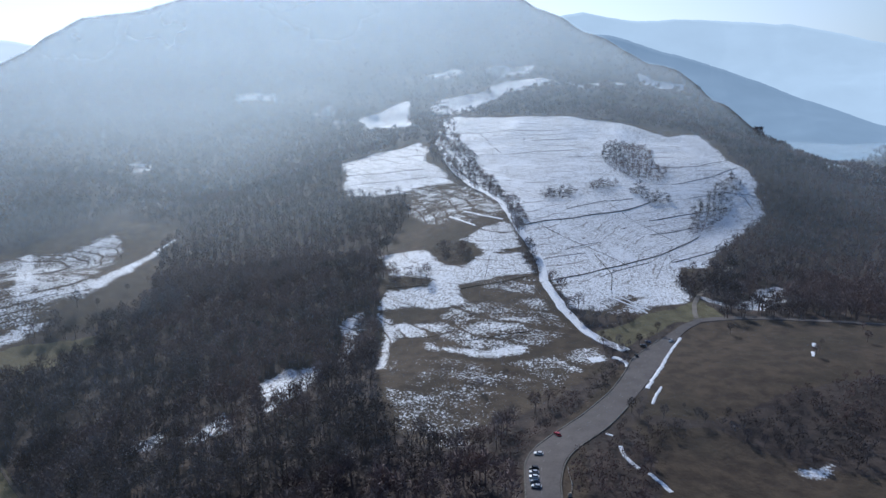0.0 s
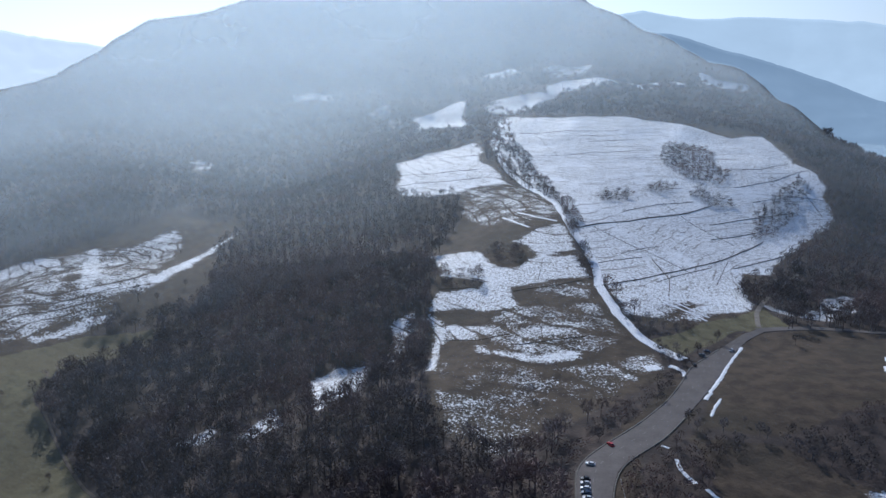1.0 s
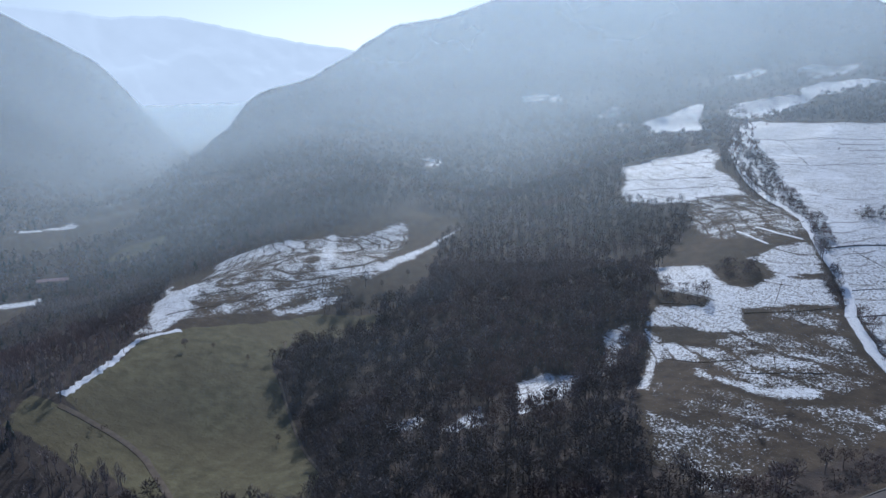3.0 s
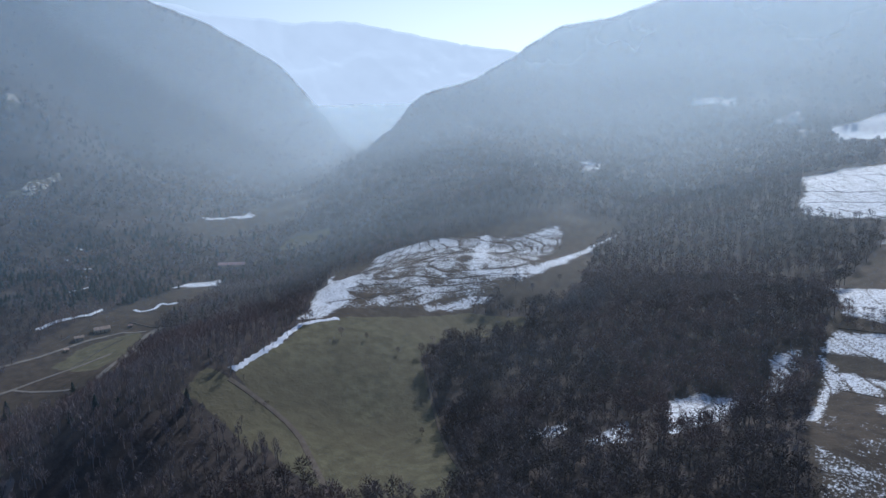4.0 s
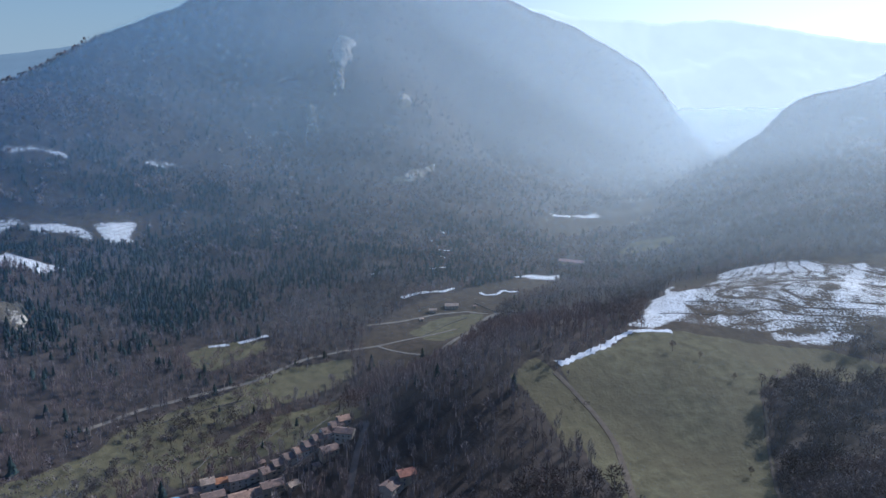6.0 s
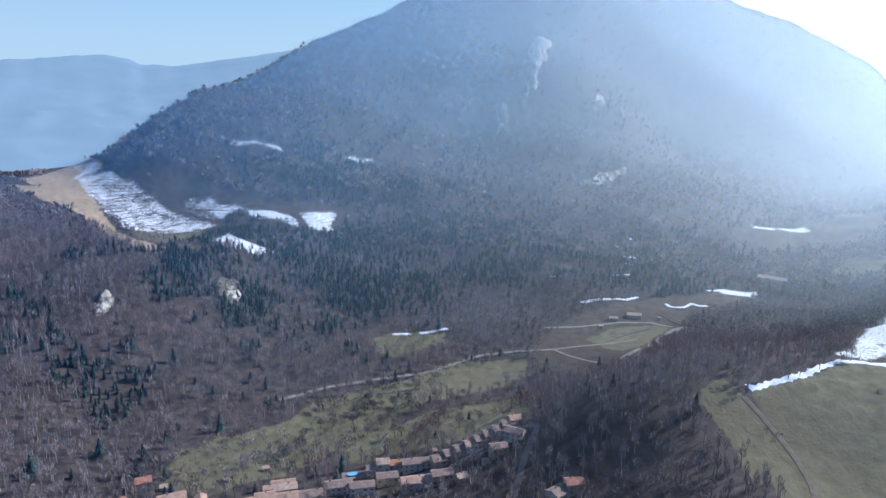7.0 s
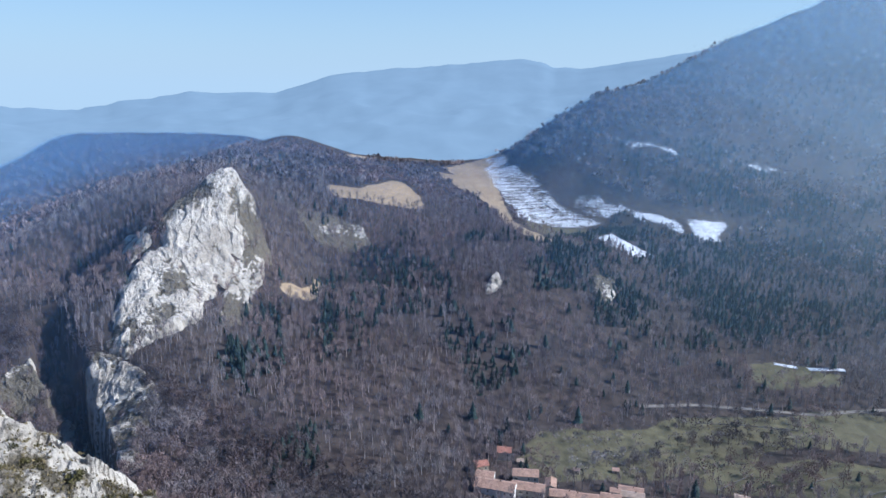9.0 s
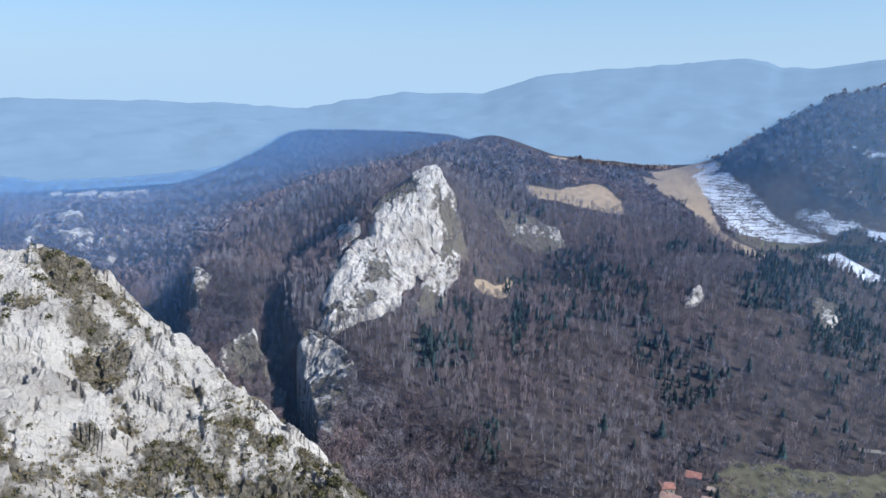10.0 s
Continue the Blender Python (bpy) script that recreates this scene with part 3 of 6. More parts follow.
def inside(x, y, corners):
    """The distance to a patch's edge, positive inside it."""
    near, odd = np.full(x.shape, 1e9), np.zeros(x.shape, bool)
    for (ax, ay), (bx, by) in zip(corners, np.roll(corners, -1, 0)):
        ex, ey = bx - ax, by - ay
        t = np.clip(((x - ax) * ex + (y - ay) * ey) / (ex * ex + ey * ey + 1e-9), 0, 1)
        near = np.minimum(near, (x - ax - t * ex) ** 2 + (y - ay - t * ey) ** 2)
        odd ^= ((ay > y) != (by > y)) & (x < ex * (y - ay) / (ey if abs(ey) > 1e-6 else 1e-6) + ax)
    return np.where(odd, 1, -1) * np.sqrt(near)


def cover_at(x, y):
    """The share of snow, meadow, dry grass, pale stubble, copse and firs at a place."""
    x, y = np.asarray(x, float), np.asarray(y, float)
    far = np.sqrt(x * x + y * y)
    wx = x + (2.5 + 0.006 * far) * fbm(x, y, 42, 4, 21)
    wy = y + (2.5 + 0.006 * far) * fbm(x, y, 42, 4, 22)
    out = np.zeros((6,) + x.shape)
    for kind, amount, corners in AREAS:
        lo, hi = corners.min(0) - 40, corners.max(0) + 40
        m = (wx > lo[0]) & (wx < hi[0]) & (wy > lo[1]) & (wy < hi[1])
        if m.any():
            edge = 2.5 + 0.005 * far[m]
            out[kind][m] = np.maximum(out[kind][m], amount * smooth(-edge, edge, inside(wx[m], wy[m], corners)))
    return out


def mesh_of(name, verts, faces, material, parent=None, smooth_shade=False, **values):
    """A mesh object from arrays of corners and of triangles or quads, with numbers for each corner."""
    verts, faces = np.asarray(verts, np.float32), np.asarray(faces, np.int32)
    me = bpy.data.meshes.new(name)
    me.vertices.add(len(verts))
    me.vertices.foreach_set("co", verts.ravel())
    n = faces.shape[1]
    me.loops.add(faces.size)
    me.loops.foreach_set("vertex_index", faces.ravel())
    me.polygons.add(len(faces))
    me.polygons.foreach_set("loop_start", np.arange(0, faces.size, n, dtype=np.int32))
    me.polygons.foreach_set("use_smooth", np.full(len(faces), smooth_shade))
    for key, v in values.items():
        v = np.asarray(v, np.float32)
        a = me.attributes.new(key, "FLOAT_COLOR" if v.ndim == 2 else "FLOAT", "POINT")
        a.data.foreach_set("color" if v.ndim == 2 else "value", v.ravel())
    me.update(calc_edges=True)
    me.materials.append(material)
    ob = new(name, me)
    if parent:
        ob.parent = parent
    return ob


def grid_faces(n, m, wrap=False):
    """Quads of a grid of n rows of m corners."""
    i, j = np.meshgrid(np.arange(n - 1), np.arange(m if wrap else m - 1), indexing="ij")
    k = (j + 1) % m
    return np.stack([i * m + j, (i + 1) * m + j, (i + 1) * m + k, i * m + k], -1).reshape(-1, 4)


_az = np.radians(np.concatenate([np.arange(-42, 184, 0.34), np.arange(184, 318, 2.0)]))
_r = np.concatenate([np.geomspace(0.05, 190, 18)[:-1], np.geomspace(190, 2600, 275), np.geomspace(2600, 4990, 26)[1:]])
_R, _A = np.meshgrid(_r, _az, indexing="ij")
_X, _Y = -4 - _R * np.sin(_A), 12 + _R * np.cos(_A)
_Z = height(_X, _Y)
_cov = cover_at(_X.ravel(), _Y.ravel())
ground = mesh_of("ground", np.stack([_X, _Y, _Z], -1).reshape(-1, 3), grid_faces(len(_r), len(_az), True), LAND_MAT, smooth_shade=True, cover=_cov[:4].T)
tagged(ground, "hilly winter ground with snow patches, turf and leaf litter", "ground", kind="structure")


# ---- far mountains ----
far_west = [(900, -4700, 40), (-100, -4650, 60), (-908, -4488, 67), (-1742, -4237, 48), (-2419, -3775, 13), (-2916, -3411, 100), (-3205, -3000, 103), (-3408, -2770, 205), (-3837, -2338, 273), (-4115, -1811, 298), (-4080, -1600, 250), (-4162, -1077, 285), (-4220, -817, 342), (-4300, -200, 380)]
far_south = [(-4100, 700, 560), (-3850, 1250, 560), (-3621, 1680, 538), (-3540, 2259, 477), (-3374, 2662, 509), (-2979, 3112, 376), (-2600, 3500, 330), (-2000, 3900, 300)]
far_east = [(-700, 3700, 430), (-300, 3700, 450), (84, 3685, 481), (356, 3672, 437), (733, 3717, 450), (1048, 3643, 422), (1404, 3527, 330), (1900, 3300, 260), (2400, 2900, 200)]
mid_east = [(-500, 2950, 380), (-150, 2930, 370), (177, 2889, 333), (516, 2751, 227), (770, 2587, 115), (991, 2400, 21), (1200, 2200, -40)]


def far_ridge(name, crest, foot, haze, glow, seed, rugged=18, deep=700):
    """A far mountain chain: a broad body with a front and a back slope, broken by gullies."""
    crest = np.array(crest, float)
    along = np.concatenate([[0], np.cumsum(np.linalg.norm(np.diff(crest[:, :2], axis=0), axis=1))])
    s = np.linspace(0, along[-1], 220)
    cx, cy, cz = (np.interp(s, along, crest[:, k]) for k in range(3))
    rim = rugged * 0.9 * fbm(s, s * 0, 300, 6, seed, 0.6)
    v = np.concatenate([np.linspace(-1, 0, 8)[:-1], np.linspace(0, 1, 36)])
    S, V = np.meshgrid(np.arange(220), v, indexing="ij")
    out = np.stack([cx, cy], 1) / np.hypot(cx, cy)[:, None]
    drop = np.abs(V) ** np.where(V > 0, 0.9 - 0.15 * (deep > 1000), 0.9)
    X = cx[S] - out[S, 0] * V * np.where(V > 0, deep, 700)
    Y = cy[S] - out[S, 1] * V * np.where(V > 0, deep, 700)
    Z = cz[S] + rim[S] * (1 - np.clip(np.abs(V) * 3, 0, 1)) + (foot - cz[S]) * drop + rugged * np.sin(np.pi * np.clip(np.abs(V), 0, 1)) * ridged(X, Y, 300, 4, seed)
    far = np.hypot(X, Y)
    over = np.minimum(1, 4950 / far)
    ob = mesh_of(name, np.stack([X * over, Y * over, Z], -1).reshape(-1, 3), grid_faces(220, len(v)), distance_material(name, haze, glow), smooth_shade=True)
    return tagged(ob, "far hazy blue mountain ridge", "mountain", kind="structure")


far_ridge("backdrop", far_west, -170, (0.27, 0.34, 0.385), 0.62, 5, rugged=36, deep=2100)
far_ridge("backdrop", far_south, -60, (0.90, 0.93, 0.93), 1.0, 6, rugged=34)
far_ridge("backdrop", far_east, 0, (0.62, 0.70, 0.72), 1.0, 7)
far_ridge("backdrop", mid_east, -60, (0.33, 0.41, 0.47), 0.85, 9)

# ---- woods ----
def sliver(a, b, width, out):
    """A limb or a spray of twigs from a to b, as one long triangle that faces out of the crown."""
    d = b - a
    side = np.cross(d, out)
    side /= np.linalg.norm(side) + 1e-9
    tri = [a - side * width / 2, a + side * width / 2, b]
    return tri if np.dot(np.cross(tri[1] - tri[0], tri[2] - tri[0]), out) > 0 else [tri[1], tri[0], tri[2]]


def bare_tree(rng, tall, limbs, twigs, twig_width, spread=0.27, upright=0.45):
    """Corners, three for each triangle, of a leafless tree: tapered trunk, limbs and a domed crown of twig sprays."""
    tri = []
    foot, top = np.array([0, 0, -0.8]), np.array([rng.normal() * 0.3, rng.normal() * 0.3, tall * 0.72])
    ring = [np.array([math.cos(a), math.sin(a), 0]) for a in (0, 2.1, 4.2)]
    for k in range(3):
        a, b = ring[k], ring[(k + 1) % 3]
        tri += [foot + a * 0.027 * tall, foot + b * 0.027 * tall, top + b * 0.008 * tall]
        tri += [foot + a * 0.027 * tall, top + b * 0.008 * tall, top + a * 0.008 * tall]
    heart = np.array([0, 0, tall * 0.60])
    reach = np.array([tall * spread, tall * spread, tall * 0.36])
    for k in range(limbs):
        ang = k * 2.4 + rng.normal() * 0.3
        out = np.array([math.cos(ang), math.sin(ang), 0.35])
        start = foot + (top - foot) * rng.uniform(0.35, 0.8)
        tri += sliver(start, heart + out * reach * rng.uniform(0.7, 1.0), 0.026 * tall, np.array([-out[1], out[0], 0.3]))
    for k in range(twigs):
        z = 1 - 1.55 * (k + rng.uniform(0, 1)) / twigs
        ang = k * 2.39996 + rng.normal() * 0.25
        w = math.sqrt(max(0.0, 1 - z * z))
        out = np.array([math.cos(ang) * w, math.sin(ang) * w, z])
        at = heart + out * reach * rng.uniform(0.62, 0.98)
        way = out * (1 - 0.6 * upright) + rng.normal(size=3) * (0.7 - 0.35 * upright) + np.array([0, 0, upright])
        way /= np.linalg.norm(way)
        face = out + rng.normal(size=3) * 0.28
        tri += sliver(at - way * tall * 0.07, at + way * tall * rng.uniform(0.08, 0.15), twig_width * rng.uniform(0.6, 1.4), face)
    return np.array(tri)


def fir_tree(rng, tall, tiers, sides):
    """Corners of a conifer: a stem and drooping whorls with ragged rims."""
    tri = []
    for k in range(tiers):
        u = k / tiers
        low, high = tall * (0.10 + 0.84 * u), tall * min(1.0, 0.10 + 0.84 * (u + 1.7 / tiers))
        wide = tall * 0.27 * (1 - u) ** 0.85 + 0.25
        turn = rng.uniform(0, 6.28)
        for j in range(sides):
            a0, a1 = turn + j * 6.283 / sides, turn + (j + 1) * 6.283 / sides
            w0, w1 = wide * rng.uniform(0.62, 1.15), wide * rng.uniform(0.62, 1.15)
            tri += [np.array([w0 * math.cos(a0), w0 * math.sin(a0), low - 0.1 * w0]), np.array([w1 * math.cos(a1), w1 * math.sin(a1), low + rng.uniform(-0.3, 0.5)]), np.array([0, 0, high])]
    for a in (0, 2.1, 4.2):
        tri += [np.array([0.02 * tall * math.cos(a), 0.02 * tall * math.sin(a), -0.8]), np.array([0.02 * tall * math.cos(a + 2.1), 0.02 * tall * math.sin(a + 2.1), -0.8]), np.array([0, 0, tall * 0.5])]
    return np.array(tri)


def clump(rng, tall, stems):
    """Corners of a far group of leafless crowns."""
    tri = []
    for _ in range(stems):
        c = np.array([rng.normal() * tall * 0.36, rng.normal() * tall * 0.36, tall * rng.uniform(0.4, 0.6)])
        reach = np.array([0.30, 0.30, 0.42]) * tall * rng.uniform(0.8, 1.15)
        for k in range(7):
            z = 1 - 1.4 * (k + rng.uniform(0, 1)) / 7
            ang, w = k * 2.4 + rng.normal() * 0.3, math.sqrt(max(0.0, 1 - z * z))
            out = np.array([math.cos(ang) * w, math.sin(ang) * w, z])
            way = out * 0.3 + rng.normal(size=3) * 0.4 + np.array([0, 0, 0.9])
            way /= np.linalg.norm(way)
            at = c + out * reach * 0.9
            tri += sliver(at - way * tall * 0.14, at + way * tall * 0.2, tall * rng.uniform(0.16, 0.30), out + rng.normal(size=3) * 0.2)
    return np.array(tri)


def plant(name, kinds, x, y, size, rng, material, label, category, z=None, pale_stem=0.0, tone=(0.0, 1.0)):
    """Many trees as one object of uncountable stuff: each spot takes one of the kinds, turned and sized."""
    if not len(x):
        return None
    z = height(x, y) if z is None else z
    turn, pick, shade = rng.uniform(0, 6.283, len(x)), rng.integers(0, len(kinds), len(x)), rng.uniform(*tone, len(x))
    verts, shades = [], []
    for k, tri in enumerate(kinds):
        m = pick == k
        c, s, w = np.cos(turn[m])[:, None], np.sin(turn[m])[:, None], size[m][:, None]
        vx = (tri[None, :, 0] * c - tri[None, :, 1] * s) * w + x[m][:, None]
        vy = (tri[None, :, 0] * s + tri[None, :, 1] * c) * w + y[m][:, None]
        vz = tri[None, :, 2] * w + z[m][:, None]
        verts.append(np.stack([vx, vy, vz], -1).reshape(-1, 3))
        own = np.repeat(shade[m][:, None], len(tri), 1)
        own[:, :18] = np.maximum(own[:, :18], pale_stem)   # pale stems
        shades.append(own.ravel())
    verts = np.concatenate(verts)
    ob = mesh_of(name, verts, np.arange(len(verts)).reshape(-1, 3), material, shade=np.concatenate(shades))
    return tagged(ob, label, category, kind="stuff")


def clear(x, y):
    free = np.ones(len(x), bool)
    for name, _, corners in CRAGS:
        if name == "scrub_rock":
            continue
        free &= (inside(x, y, corners) < 1) | (vnoise(x * 0.37, y * 0.37, 99) > 0.72)
    for cx, cy, reach in BARE_PLACES:
        free &= (x - cx) ** 2 + (y - cy) ** 2 > reach ** 2
    return free


def spots(rng, r0, r1, gap, a0=-42, a1=184):
    """Jittered places in a ring round the spur, about gap metres apart (a share of the distance where gap is below 1)."""
    x, y, r = [], [], r0
    while r < r1:
        g = gap if gap >= 1 else gap * r
        n = int(math.radians(a1 - a0) * r / g)
        a = np.radians(a0 + (a1 - a0) * (np.arange(n) + rng.uniform(0, 1, n)) / n)
        rr = r + g * rng.uniform(-0.5, 0.5, n)
        x.append(-4 - rr * np.sin(a)), y.append(12 + rr * np.cos(a))
        r += g
    return np.concatenate(x), np.concatenate(y)


def below_crest(x, y):
    """Where a far tree does not stand out against the sky: the hazy crests are smooth."""
    deg = np.arange(-42, 184.1, 0.5)
    D = np.linspace(900, 2600, 120)
    sa, ca = np.sin(np.radians(deg))[:, None], np.cos(np.radians(deg))[:, None]
    crest = ((height(-4 - D * sa, 12 + D * ca) - 160) / D).max(1)
    at, far = np.degrees(np.arctan2(-(x + 4), y - 12)) % 360, np.hypot(x + 4, y - 12)
    at = np.where(at > 300, at - 360, at)
    return (height(x, y) + 13 - 160) / far < np.interp(at, deg, crest) + 0.006 * ((at > 98) & (at < 126))


def woods():
    rng = np.random.default_rng(7)
    near = [bare_tree(rng, 14.5, 4, 104, 0.46, 0.31) for _ in range(6)] + [bare_tree(rng, 10.5, 3, 84, 0.42, 0.42) for _ in range(3)]
    slim = [bare_tree(rng, 13.5, 2, 44, 0.36, 0.17, 1.1) for _ in range(6)] + [bare_tree(rng, 10, 3, 52, 0.36, 0.30, 0.7) for _ in range(2)]
    mid = [bare_tree(rng, 12, 2, 30, 0.62, 0.25) for _ in range(6)]
    slim_mid = [bare_tree(rng, 14, 2, 28, 0.52, 0.17, 1.1) for _ in range(5)] + [bare_tree(rng, 10, 2, 30, 0.55, 0.28, 0.6) for _ in range(2)]
    far = [clump(rng, 12, 3) for _ in range(6)]
    firs_near = [fir_tree(rng, 14, 6, 6) for _ in range(4)]
    firs_far = [fir_tree(rng, 14, 4, 5) for _ in range(4)]
    ledges = np.concatenate(SCRUB)
    plant("scrub", [bare_tree(rng, 4.5, 2, 22, 0.5, 0.45) for _ in range(4)], ledges[:, 0], ledges[:, 1], rng.uniform(0.35, 0.95, len(ledges)), rng, BARE_MAT, "grey leafless scrub on the ledges of the crags", "scrub", ledges[:, 2] - 0.3)
    for where, r0, r1, gap, bare, firs in (("near", 230, 640, 6.5, near, firs_near), ("middle", 640, 1000, 7.0, mid, firs_near), ("far", 1000, 2350, 0.0115, far, firs_far)):
        x, y = spots(rng, r0, r1, gap)
        snow, meadow, dry, tan, copse, firs_here = cover_at(x, y)
        keep = np.ones(len(x))
        keep *= 1 - 0.985 * smooth(0.25, 0.5, meadow)
        keep *= 1 - 0.985 * smooth(0.25, 0.5, dry)
        keep *= 1 - 0.97 * smooth(0.3, 0.6, tan)
        keep *= 1 - 0.88 * smooth(0.3, 0.6, snow)
        keep *= 0.80 + 0.45 * fbm(x, y, 90, 3, 31)
        keep = np.where(copse > 0.2, np.where((x > -60) & (y < 480), 0.02, 0.2) if where == "near" else 0.6, keep)
        keep *= 1 - 0.8 * smooth(0.3, 0.7, firs_here * (0.5 + fbm(x, y, 45, 3, 44)))
        on = (rng.uniform(0, 1, len(x)) < keep) & clear(x, y)
        if where == "far":
            on &= below_crest(x, y)
        x, y = x[on], y[on]
        open_land = np.maximum.reduce([snow[on], meadow[on], dry[on], tan[on]]) - copse[on] > 0.35
        dark = smooth(0.18, 0.34, fbm(x, y, 110, 4, 41) + 0.45 * fbm(x, y, 28, 3, 42))
        valley = smooth(-300, -600, x) * smooth(350, -50, y)
        small = copse[on] > 0.3
        chance = np.where(open_land, 0.02 * valley, (0.02 + 0.22 * valley) * dark + 0.005 * valley)
        chance = np.where(small, 0.05 * valley, chance)
        chance = np.maximum(chance, firs_here[on] * (0.25 + 0.75 * smooth(-0.15, 0.25, fbm(x, y, 45, 3, 44))))
        chance = np.where((x < -850) & (y > -180) & (y < 650) & ~open_land, np.maximum(chance, 0.18 + 0.5 * smooth(-0.1, 0.3, fbm(x, y, 140, 3, 47))), chance)
        fir = rng.uniform(0, 1, len(x)) < chance * np.where(x > -250, 0.0, 1.0)
        size = np.where(open_land, rng.uniform(0.25, 0.6, len(x)), rng.uniform(0.72, 1.22, len(x)) * np.where(small, 0.8, 1) * np.where((x > 0) & (y < 460), 0.5, 1))
        # slim pale stems on the sunny hill beyond the village, round crowns elsewhere
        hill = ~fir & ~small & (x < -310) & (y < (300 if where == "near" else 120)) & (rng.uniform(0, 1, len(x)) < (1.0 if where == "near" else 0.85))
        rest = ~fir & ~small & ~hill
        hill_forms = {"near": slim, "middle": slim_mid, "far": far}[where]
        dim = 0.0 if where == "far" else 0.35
        # tone paints in the light: crowns paler on the sunlit hill, darker where backlit
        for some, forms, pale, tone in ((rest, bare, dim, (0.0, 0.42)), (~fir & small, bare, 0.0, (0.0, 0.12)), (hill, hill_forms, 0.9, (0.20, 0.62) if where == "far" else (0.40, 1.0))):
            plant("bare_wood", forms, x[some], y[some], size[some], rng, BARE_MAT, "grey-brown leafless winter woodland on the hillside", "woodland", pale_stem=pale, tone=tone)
        plant("fir_wood", firs, x[fir], y[fir], size[fir] * rng.uniform(0.5, 0.95, fir.sum()), rng, FIR_MAT, "dark green firs standing among bare trees", "woodland")
    # thickets and hedges stand closer than the woods
    x, y = spots(rng, 240, 1000, 4.0)
    on = (cover_at(x, y)[4] > 0.3) & clear(x, y) & (rng.uniform(0, 1, len(x)) < 0.8 - 0.62 * smooth(-330, -400, x))
    thickets = [bare_tree(rng, 4.4, 3, 30, 0.6, 0.60) for _ in range(4)]
    plant("bare_wood", thickets, x[on], y[on], rng.uniform(0.5, 1.15, on.sum()), rng, BARE_MAT, "dense grey-brown thickets and hedges without leaves", "woodland", tone=(0.0, 0.18))
    # stands of firs on the shaded folds of the hill
    x, y = spots(rng, 330, 1350, 5.0, 60, 160)
    cover = cover_at(x, y)
    stand = cover[5] * (1 - smooth(0.2, 0.5, cover[0])) * smooth(-0.30, 0.15, fbm(x, y, 45, 3, 44) + 0.4 * fbm(x, y, 16, 2, 45))
    on = (rng.uniform(0, 1, len(x)) < 0.95 * stand) & clear(x, y)
    plant("fir_wood", firs_far, x[on], y[on], rng.uniform(0.34, 0.66, on.sum()), rng, FIR_MAT, "dense stand of dark green firs on the hillside", "woodland")
    # bushes and hedges between the village fields
    x, y = spots(rng, 400, 900, 7, 88, 130)
    cover = cover_at(x, y)
    on = (np.maximum(cover[1], cover[2]) > 0.3) & clear(x, y) & (rng.uniform(0, 1, len(x)) < 0.22 + 0.6 * smooth(0.0, 0.3, ridged(x, y, 46, 2, 133)))
    plant("bare_wood", thickets, x[on], y[on], rng.uniform(0.5, 1.9, on.sum()), rng, BARE_MAT, "leafless hedges and bushes between the village fields", "woodland")
    # single bushes on the snow fields
    x, y = spots(rng, 420, 1180, 13)
    snow = cover_at(x, y)[0]
    on = (snow > 0.3) & clear(x, y) & (rng.uniform(0, 1, len(x)) < 0.16 + 0.5 * smooth(0.0, 0.5, fbm(x, y, 80, 3, 131)))
    x, y = np.append(x[on], [q[0] for q in BANK_BUSHES]), np.append(y[on], [q[1] for q in BANK_BUSHES])
    plant("bare_wood", thickets, x, y, rng.uniform(0.2, 0.65, len(x)), rng, BARE_MAT, "scattered leafless bushes on the snow fields", "woodland", tone=(0.0, 0.4))



# ---- rocks ----
def stone_relief(x, y, size):
    """Slabs, steps and clefts of weathered limestone, from about -1 to 1."""
    a = ridged(x + 0.3 * y, y - 0.2 * x, size, 5, 71)
    b = np.abs(vnoise(x / size * 0.7, y / size * 1.6, 72)) * 2 - 1
    steps = fbm(x, y, size * 0.6, 3, 73) * 3
    steps = (np.floor(steps) + smooth(0.25, 0.6, steps - np.floor(steps))) / 3
    return 0.5 * a + 0.25 * b + 0.55 * steps


def blocks(x, y, size, seed):
    """Tilted blocks with sharp joints, from about -1 to 1."""
    gx, gy = x / size, y / size
    ix, iy = np.floor(gx), np.floor(gy)
    best, out = np.full(x.shape, 1e9), np.zeros(x.shape)
    for a in (-1, 0, 1):
        for b in (-1, 0, 1):
            cx, cy = ix + a, iy + b
            px, py = cx + lattice(cx, cy, seed), cy + lattice(cx, cy, seed + 1)
            d = (gx - px) ** 2 + (gy - py) ** 2
            tilt = (lattice(cx, cy, seed + 2) - 0.5) * 2.2 * (gx - px) + (lattice(cx, cy, seed + 3) - 0.5) * 2.2 * (gy - py)
            out = np.where(d < best, 2 * lattice(cx, cy, seed + 4) - 1 + tilt, out)
            best = np.minimum(best, d)
    return out


CRAGS = []


def crag(name, stands, *corners):
    """A bare rock face: its outline in plan, and how far it stands out of the slope."""
    CRAGS.append((name, stands, np.array(corners, float)))


crag("main_crag", 8, (-500, -537), (-516, -529), (-515, -513), (-524, -509), (-515, -496), (-492, -481), (-475, -479), (-462, -482), (-457, -472), (-440, -467), (-436, -474), (-424, -466), (-405, -460), (-383, -440), (-365, -435), (-350, -438), (-334, -440), (-317, -441), (-316, -465), (-325, -470), (-349, -495), (-375, -515), (-399, -524), (-418, -522), (-429, -529), (-435, -540), (-451, -544), (-467, -548))
crag("crag_foot", 6, (-307, -465), (-311, -442), (-308, -421), (-304, -404), (-296, -386), (-281, -375), (-267, -359), (-253, -353), (-245, -338), (-234, -342), (-235, -364), (-248, -398), (-268, -430), (-276, -435), (-284, -450), (-295, -459))
